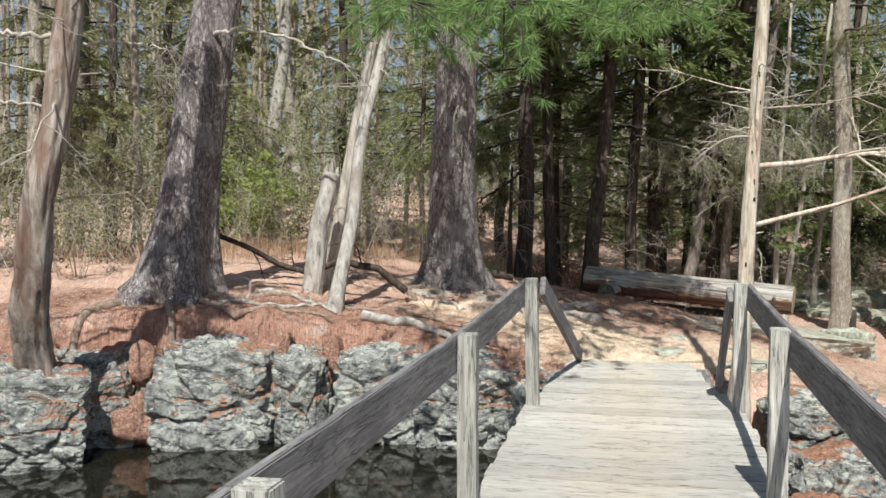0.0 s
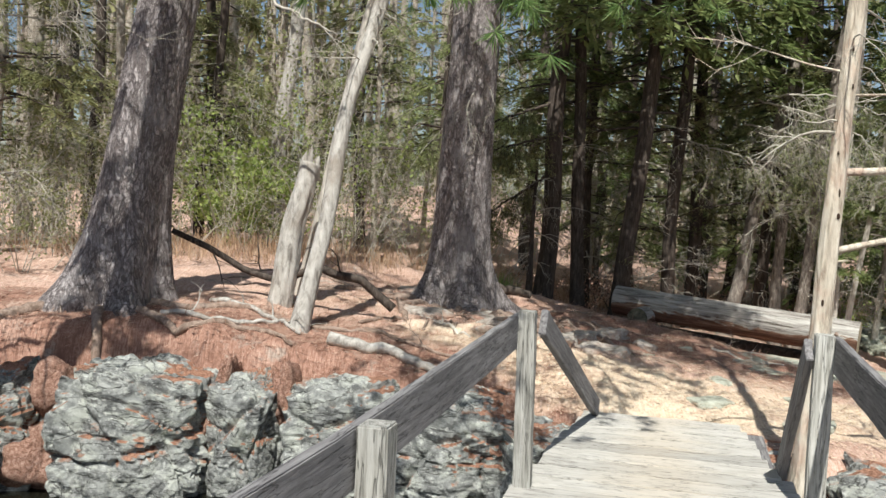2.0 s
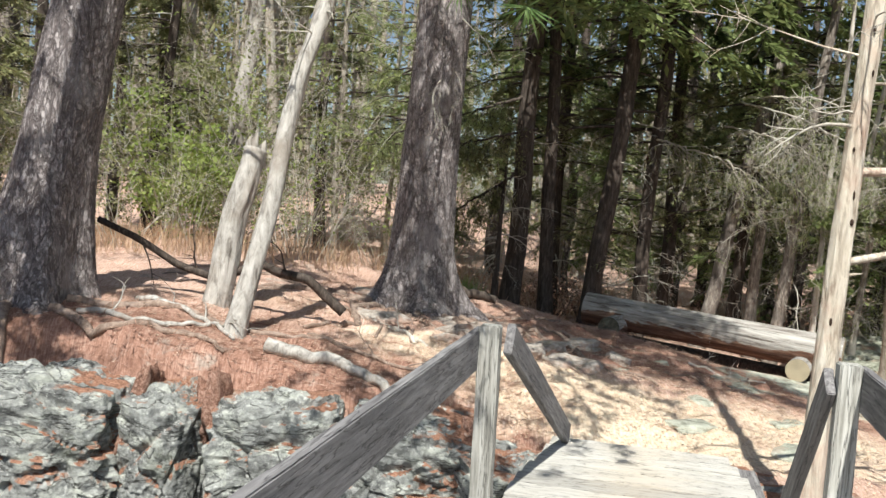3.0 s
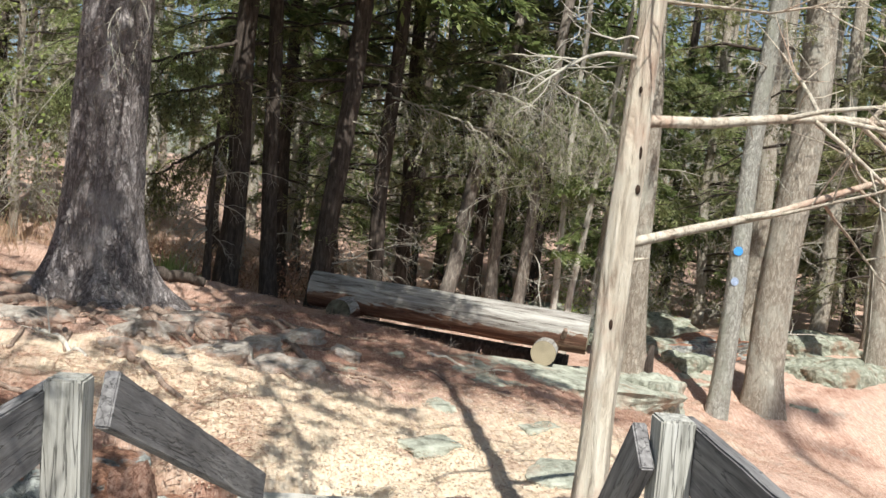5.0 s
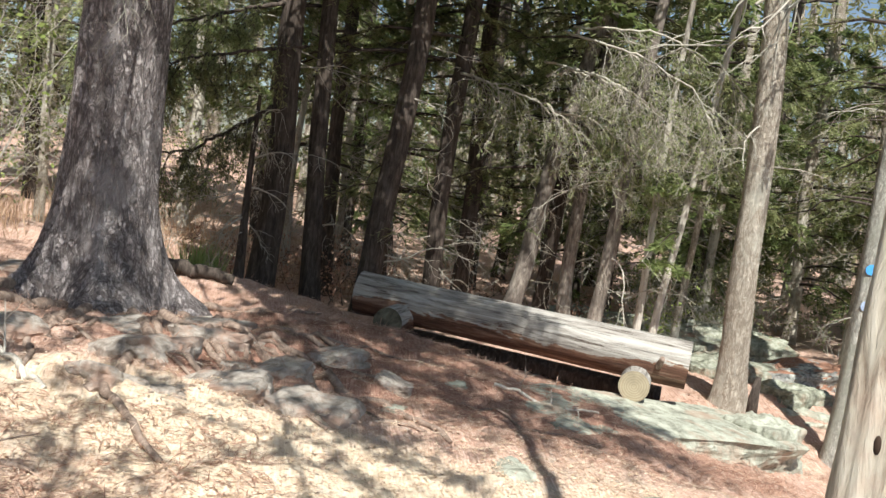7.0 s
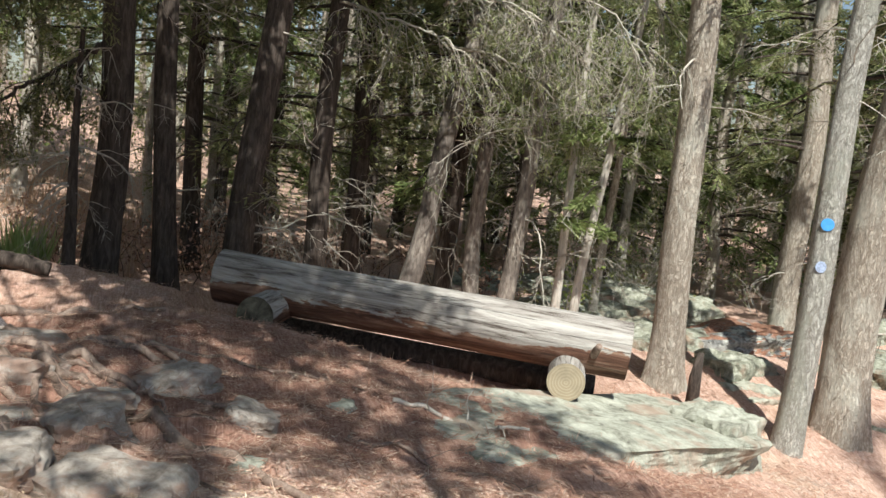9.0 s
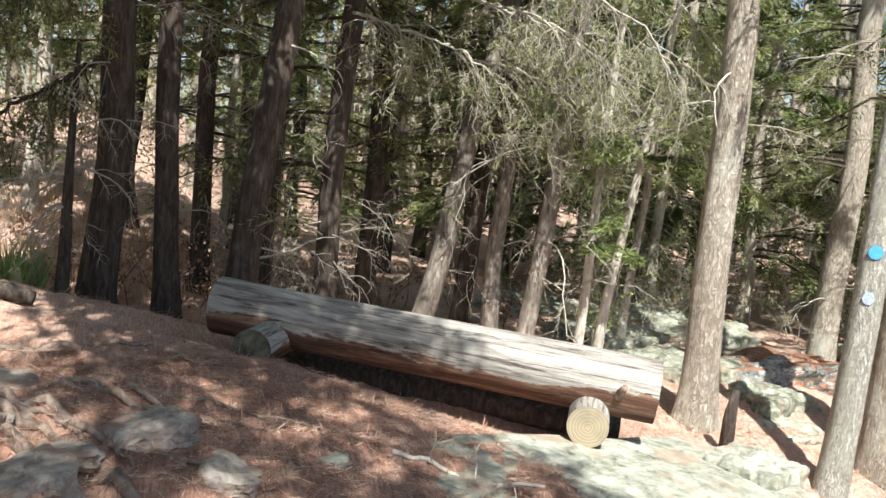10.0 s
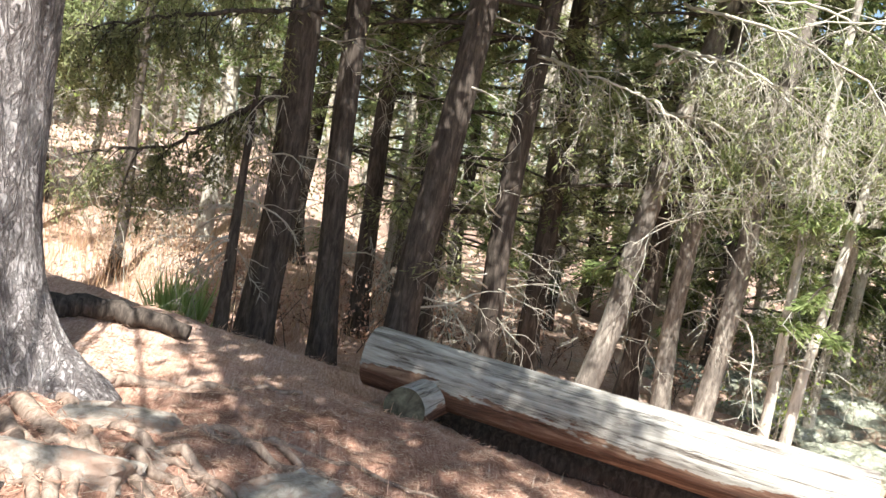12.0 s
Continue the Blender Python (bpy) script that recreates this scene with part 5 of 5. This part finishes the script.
blades("grass_tuft", "tuft of fresh green grass by the wet hollow", 0.32, 17.8, 0.14, 0.12, 300, 0.6, 0.02, M_GRASS, "grass")
blades("dry_grass", "tan dry grass and brush on the slope", -0.8, 21.5, 2.2, 1.6, 3200, 0.36, 0.012, M_STRAW, "grass")
blades("dry_grass", "tan dry grass and brush behind the great pine", -4.4, 15.8, 2.0, 1.1, 2500, 0.4, 0.01, M_STRAW, "grass")

# far woods all round
rng = np.random.default_rng(33)
pcs, cs = [], []
for _ in range(330):
    a, q = rng.uniform(-0.75, 0.75), rng.uniform(28, 60)
    x, y = 2 + q * math.sin(a), 2 + q * math.cos(a)
    z, r, h = gz(x, y), rng.uniform(0.06, 0.2), rng.uniform(7, 15)
    lx = rng.normal(0, 0.04)
    pcs.append(tube([(x, y, z - 0.2), (x + lx * h / 2, y, z + h / 2), (x + lx * h, y, z + h)], [r, r * 0.8, r * 0.4], 6, cap=False))
    for _ in range(rng.integers(2, 7)):
        b, w = rng.uniform(0, 2 * math.pi), rng.uniform(0.8, 2.5)
        s = z + rng.uniform(0.8, 7)
        pcs.append(tube([(x, y, s), (x + w * math.cos(b), y + w * math.sin(b), s + rng.uniform(-0.4, 0.5))], [0.02, 0.006], 3, cap=False))
    if rng.uniform() < 0.75 and a > -0.5:
        m = 240
        k = rng.uniform(0, 1, m)
        cs.append(np.stack([x + rng.normal(0, 1.1, m), y + rng.normal(0, 1.1, m), z + 0.8 + k * 11], 1))
far = thing("far_woods", "far trunks and evergreens of the woodland", "woods", kind="stuff")
part("trunks", arr_mesh("trunks", *joined(pcs)), M_BARK_GREY, far, kind="stuff")
c = np.vstack(cs)
d = unit(rng.normal(0, 1, c.shape) * np.array((1, 1, 0.4)) + np.array((0, 0, -0.3)))
part("foliage", arr_mesh("foliage", *leaves(c, d, rng.normal(0, 0.5, c.shape) + np.array((0, 0, 1.0)), rng.uniform(0.25, 0.6, len(c)), 0.14)), M_OLIVE, far, smooth=False, kind="stuff")

# tall pines behind the walker, on the near shore: never seen, added to dapple the sun
for n, (x, y, count, z0) in enumerate([(7.5, -7.0, 6, 18), (-9.5, -6.0, 10, 16), (12.5, -5.0, 8, 14)]):
    tree((x, y, -0.05), (0.0, 0.0), 29, 0.3, 0.08, M_BARK_DARK, "tall unseen pine on the near shore, added to cast dapples", "shade_pine", 10, 0.05, 0.1, 0.2, 200 + n,
         [dict(z=(z0, 28.5), n=count, reach=4.2, leaf=0.3, wide=0.09, per=24, k=8, mat=M_PINE, label="high green pine boughs above view, added for shade")], group="near shore pines")

# ---- ground details ----
rng = np.random.default_rng(44)


def crawl(points, r, lift=0.4, n=26, wig=0.05):
    """Points over the ground through the given plan points, for roots and sticks."""
    pts = np.array(points, float)
    s = np.linspace(0, len(pts) - 1, n)
    q = np.stack([np.interp(s, np.arange(len(pts)), pts[:, c]) for c in range(2)], 1)
    q += np.cumsum(rng.normal(0, wig / 3, q.shape), 0) * np.linspace(0, 1, n)[:, None]
    return np.array([(x, y, rough_land(x, y) + r * lift) for x, y in q])


def root(parent, points, r):
    p = crawl(points, r, 0.2)
    v, f = tube(p, np.linspace(r, r * 0.3, len(p)), 10, 0.15, 5, r * 90)
    part("root", arr_mesh("root", v, f), M_ROOT, parent, "bare brown root snaking over the needles")


for pts, r in (([(-0.4, 13.7), (-0.9, 12.6), (-0.7, 11.6), (-1.2, 10.8)], 0.06), ([(0.1, 13.7), (0.4, 12.6), (0.2, 11.5), (0.6, 10.6)], 0.055), ([(-0.2, 13.6), (-0.3, 12.4), (-0.1, 11.3)], 0.045),
               ([(0.3, 13.9), (1.1, 13.1), (1.9, 12.3), (2.3, 11.6)], 0.055), ([(0.3, 14.2), (1.2, 13.9), (2.0, 13.6)], 0.05), ([(-0.7, 14.0), (-1.6, 13.0), (-2.3, 12.2)], 0.06), ([(0.3, 14.5), (0.9, 14.9), (1.6, 15.1)], 0.05), ([(0.25, 13.8), (0.9, 12.6), (1.0, 11.6)], 0.04)):
    root(th6, pts, r)
for pts, r in (([(-3.2, 10.3), (-2.6, 9.9), (-1.9, 9.95), (-1.6, 9.8)], 0.05), ([(-3.9, 10.3), (-4.3, 9.6), (-4.1, 9.2)], 0.07), ([(-3.5, 10.2), (-3.3, 9.7), (-2.9, 9.45)], 0.06), ([(-3.1, 10.5), (-2.2, 10.6), (-1.4, 10.3), (-0.7, 10.5)], 0.045)):
    root(th4, pts, r)

for n in range(22):
    a = rng.uniform(-2.9, 0.2)
    q0, q1 = rng.uniform(0.6, 1.6), rng.uniform(1.8, 3.6)
    mid = a + rng.uniform(-0.35, 0.35)
    root(th6, [(-0.25 + q0 * math.cos(a), 14.3 + q0 * math.sin(a)), (-0.25 + (q0 + q1) / 2 * math.cos(mid), 14.3 + (q0 + q1) / 2 * math.sin(mid)), (-0.25 + q1 * math.cos(a), 14.3 + q1 * math.sin(a))], rng.uniform(0.02, 0.04))

STICK = "bare fallen stick lying on the needles"
for pts, r, mat_, lab in (([(-1.2, 9.85), (-0.7, 9.8), (-0.12, 9.62)], 0.06, M_LEAN, "pale fallen log lying beside the leaning tree"), ([(-2.9, 10.25), (-2.3, 10.1), (-1.7, 10.25)], 0.03, M_LEAN, STICK), ([(-2.6, 10.8), (-1.9, 10.5), (-1.5, 10.15)], 0.028, M_LEAN, STICK),
                          ([(-1.0, 10.6), (-0.4, 10.3), (0.2, 10.35)], 0.022, M_ROOT, STICK), ([(0.1, 12.5), (0.8, 12.0), (1.5, 11.9)], 0.014, M_ROOT, STICK), ([(-0.4, 11.8), (0.0, 11.2)], 0.025, M_PALE, STICK), ([(3.0, 13.4), (3.9, 13.15)], 0.016, M_PALE, STICK), ([(2.6, 12.8), (3.3, 12.4), (3.5, 12.1)], 0.012, M_ROOT, STICK),
                          ([(-0.2, 15.6), (0.3, 15.7), (0.72, 15.72)], 0.09, M_BARK_DARK, "dark fallen log beyond the great pine")):
    st = thing("fallen_branch" if r < 0.06 else "fallen_log", lab, "branch" if r < 0.06 else "log")
    p = crawl(pts, r, 0.75, 24, 0.02)
    v, f = tube(p, np.linspace(r, r * 0.6, len(p)), 12, 0.1, 4, r * 33)
    part("stem", arr_mesh("stem", v, f), mat_, st)
    if r < 0.04:
        for k in (6, 12, 17):
            pc = twigs(rng, p[k], (rng.normal(), rng.normal(), 0.5), 0.35, r * 0.35, 1, 0.1, 3)
            part("twig", arr_mesh("twig", *joined(pc)), mat_, st)

arch = thing("fallen_branch", "dark arching dead branch leaning behind the pale trunk", "branch")
p = np.array([(-3.2, 11.3, 1.21), (-2.8, 11.3, 1.05), (-2.4, 11.3, 0.82), (-2.0, 11.25, 0.72), (-1.6, 11.2, 0.9), (-1.4, 11.2, 0.82), (-1.15, 11.25, 0.78), (-1.0, 11.3, 0.64), (-0.8, 11.3, 0.48)])
s = np.linspace(0, len(p) - 1, 30)
p = np.stack([np.interp(s, np.arange(len(p)), p[:, c]) for c in range(3)], 1)
v, f = tube(p, np.linspace(0.03, 0.05, 30), 12, 0.12, 5, 3)
part("stem", arr_mesh("stem", v, f), M_BARK_DARK, arch)
for k in (4, 9, 14, 19):
    pc = twigs(rng, p[k], (rng.normal(0, 0.5), -0.3, 0.8 if k % 2 else -0.4), 0.5, 0.012, 1, 0.05, 4)
    part("twig", arr_mesh("twig", *joined(pc)), M_BARK_DARK, arch)


def hanging_limb(parent, pts, r, count, hang, material, label, green=0, leafmat=None):
    """A limb through given places with twigs that hang from it, bare or green."""
    pts = np.array(pts, float)
    s = np.linspace(0, len(pts) - 1, 30)
    p = np.stack([np.interp(s, np.arange(len(pts)), pts[:, c]) for c in range(3)], 1)
    p += rng.normal(0, 0.012, p.shape)
    limb = part("limb", arr_mesh("limb", *tube(p, np.linspace(r, r * 0.3, 30), 8, 0.08, 6, 2)), material, parent, label)
    pcs = []
    for _ in range(count):
        k = rng.integers(3, 29)
        side = rng.normal(0, 0.7, 3) * np.array((1, 1, 0.3))
        pcs += twigs(rng, p[k], side + unit(p[min(k + 1, 29)] - p[k - 1]) * 0.8 + np.array((0, 0, -0.35)), hang * rng.uniform(0.4, 1.1), 0.007, 2, 0.22, 4, 0.3)
    v = joined(pcs)
    part("brushwood", arr_mesh("brushwood", *v), material, limb, kind="stuff")
    if green:
        c = v[0][rng.integers(0, len(v[0]), green)] + rng.normal(0, 0.03, (green, 3))
        d = unit(rng.normal(0, 1, (green, 3)) + np.array((0, 0, -0.5)))
        part("sprays", arr_mesh("sprays", *leaves(c, d, rng.normal(0, 0.6, (green, 3)) + np.array((0, 0, 1.0)), rng.uniform(0.05, 0.1, green), 0.015)), leafmat or M_HEMLOCK, limb, smooth=False, kind="stuff")
    return limb


hanging_limb(slender, [(4.55, 18.2, 3.05), (4.72, 17.6, 3.1), (5.29, 17.5, 2.95), (5.9, 17.4, 2.65), (6.4, 17.3, 2.2)], 0.022, 34, 0.9, M_TWIG, "pale arching dead limb with hanging twigs", 900, M_OLIVE)
for pts in ([(4.75, 18.0, 3.7), (5.6, 17.3, 3.65), (6.4, 17.0, 3.3), (7.0, 16.9, 2.7)], [(5.6, 17.9, 3.0), (6.2, 17.4, 2.9), (6.8, 17.1, 2.6), (7.3, 17.0, 2.1)], [(4.5, 18.1, 2.6), (5.0, 17.6, 2.5), (5.5, 17.4, 2.2), (5.9, 17.3, 1.8)]):
    hanging_limb(slender, pts, 0.018, 26, 0.8, M_TWIG, "pale drooping limb with hanging twigs", 1700, M_SUNLIT)
hanging_limb(hem_a, [(1.06, 17.5, 2.2), (0.61, 17.4, 1.86), (0.12, 17.4, 1.54), (-0.54, 17.4, 1.39)], 0.03, 30, 0.6, M_BARK_DARK, "dark drooping bough with green sprays", 4200, M_OLIVE)
hanging_limb(hem_a, [(1.3, 17.4, 2.9), (0.74, 16.7, 2.7), (0.08, 16.5, 2.5), (-0.5, 16.4, 2.3)], 0.025, 30, 0.6, M_BARK_DARK, "dark drooping bough with green sprays", 4200, M_OLIVE)
hanging_limb(hem_a, [(1.06, 17.5, 3.4), (0.6, 17.2, 3.2), (-0.2, 17.0, 2.9), (-1.0, 16.8, 2.6)], 0.03, 30, 0.7, M_BARK_DARK, "dark drooping bough with green sprays", 4200, M_SUNLIT)
for pts in ([(4.4, 18.0, 3.2), (4.86, 17.0, 2.98), (5.43, 16.8, 2.71), (5.77, 16.7, 2.23)], [(4.6, 17.9, 3.6), (5.23, 16.9, 3.3), (5.89, 16.6, 2.91), (6.3, 16.5, 2.3)], [(3.3, 17.9, 2.9), (3.71, 17.5, 2.75), (4.32, 17.3, 2.58), (4.87, 17.2, 2.2)]):
    hanging_limb(slender, pts, 0.017, 34, 0.75, M_TWIG, "pale drooping limb with hanging twigs", 800, M_SUNLIT)
hanging_limb(th4, [(-3.05, 10.6, 3.6), (-2.6, 10.2, 3.59), (-2.06, 10.2, 3.5), (-1.62, 10.2, 3.28), (-1.27, 10.2, 3.12)], 0.025, 6, 0.5, M_PALE, "bare bleached limb")
hanging_limb(gn, [(-3.68, 7.9, 3.0), (-3.1, 7.8, 3.05), (-2.6, 7.7, 2.95)], 0.02, 6, 0.5, M_PALE, "bare bleached limb")
hanging_limb(gn, [(-3.68, 7.9, 3.1), (-4.2, 7.8, 3.15), (-4.9, 7.7, 3.1)], 0.025, 6, 0.5, M_PALE, "bare bleached limb")
hanging_limb(gn, [(-3.8, 7.95, 2.5), (-4.3, 7.8, 2.55), (-4.8, 7.7, 2.6)], 0.018, 6, 0.5, M_PALE, "bare bleached limb")

# ---- deck boards ----
deck_meshes = []
for k in range(5):
    bm = board_bm(1.7, 0.228, 0.045, 0.006, 0.004, 40 + k, 8, 0)
    me = bpy.data.meshes.new("deck_board")
    bm.to_mesh(me)
    bm.free()
    me.materials.append(M_DECK)
    deck_meshes.append(me)
y, k = -4.1, 0
while y < 9.05:
    ob = new("deck_board", deck_meshes[k % 5])
    ob.parent = bridge
    left, right = -0.95 + 0.07 * max(0.0, y - 6.9), 0.74 - 0.17 * max(0.0, y - 6.9)
    ob.scale = ((right - left) / 1.7, 1, 1)
    turn_scale = Matrix.Diagonal((*ob.scale, 1))
    ob.matrix_basis = pose((left + right) / 2 + rng.uniform(-0.02, 0.02), y, -0.024 + rng.uniform(-0.003, 0.003), rng.uniform(-0.4, 0.4), rng.uniform(-0.2, 0.2), rng.uniform(-0.25, 0.25)) @ turn_scale
    y, k = y + 0.238, k + 1

# ---- litter ----


def litter(name, label, boxes, length, width, material, flat=0.35):
    cs = []
    for x0, y0, x1, y1, count in boxes:
        x, y = rng.uniform(x0, x1, count), rng.uniform(y0, y1, count)
        keep = y > bank_edge(x) + 0.35
        cs.append(np.array([(a, b, rough_land(a, b) + 0.008) for a, b in zip(x[keep], y[keep])]))
    c = np.vstack(cs)
    m = len(c)
    d = unit(np.stack([rng.normal(0, 1, m), rng.normal(0, 1, m), rng.normal(0.02, 0.1, m)], 1))
    nrm = np.array((0, 0, 1.0)) + rng.normal(0, flat, (m, 3))
    ob = part(name, arr_mesh(name, *leaves(c, d, nrm, length * rng.uniform(0.5, 1.4, m), width * rng.uniform(0.6, 1.3, m))), material, smooth=False)
    return tagged(ob, label, "leaf litter", kind="stuff")


litter("leaf_litter", "fallen tan leaves and chips scattered on the forest floor", [(-6, 8.5, 9, 17, 12000), (0.5, 9.2, 5.5, 12.2, 12000), (-4, 17, 8, 24, 8000), (-1.5, 11.5, 3.2, 16, 6000), (5, 12.5, 9, 17, 6000)], 0.028, 0.011, M_LITTER, 0.3)
litter("pine_needles", "fallen red pine needles covering the forest floor", [(-6, 8.5, 8, 17, 16000), (-5, 9, 0.5, 11, 9000), (0, 10, 5.5, 15, 12000)], 0.1, 0.0045, M_LITTER, 0.2)
litter("rust_needles", "rust-red fallen needles matted over the bank and forest floor", [(-5.5, 9.0, 1.2, 11.2, 22000), (-1.5, 11.8, 5.5, 15.5, 40000), (5, 12.5, 9, 17, 14000), (-6, 15.5, 8, 24, 34000)], 0.1, 0.006, M_RUST, 0.15)
litter("wood_chips", "pale tan wood chips and leaf scraps on the trodden path", [(0.0, 9.1, 5.5, 12.0, 14000), (-1.5, 11.0, 3.5, 14.5, 1500)], 0.03, 0.009, M_CHIP, 0.25)
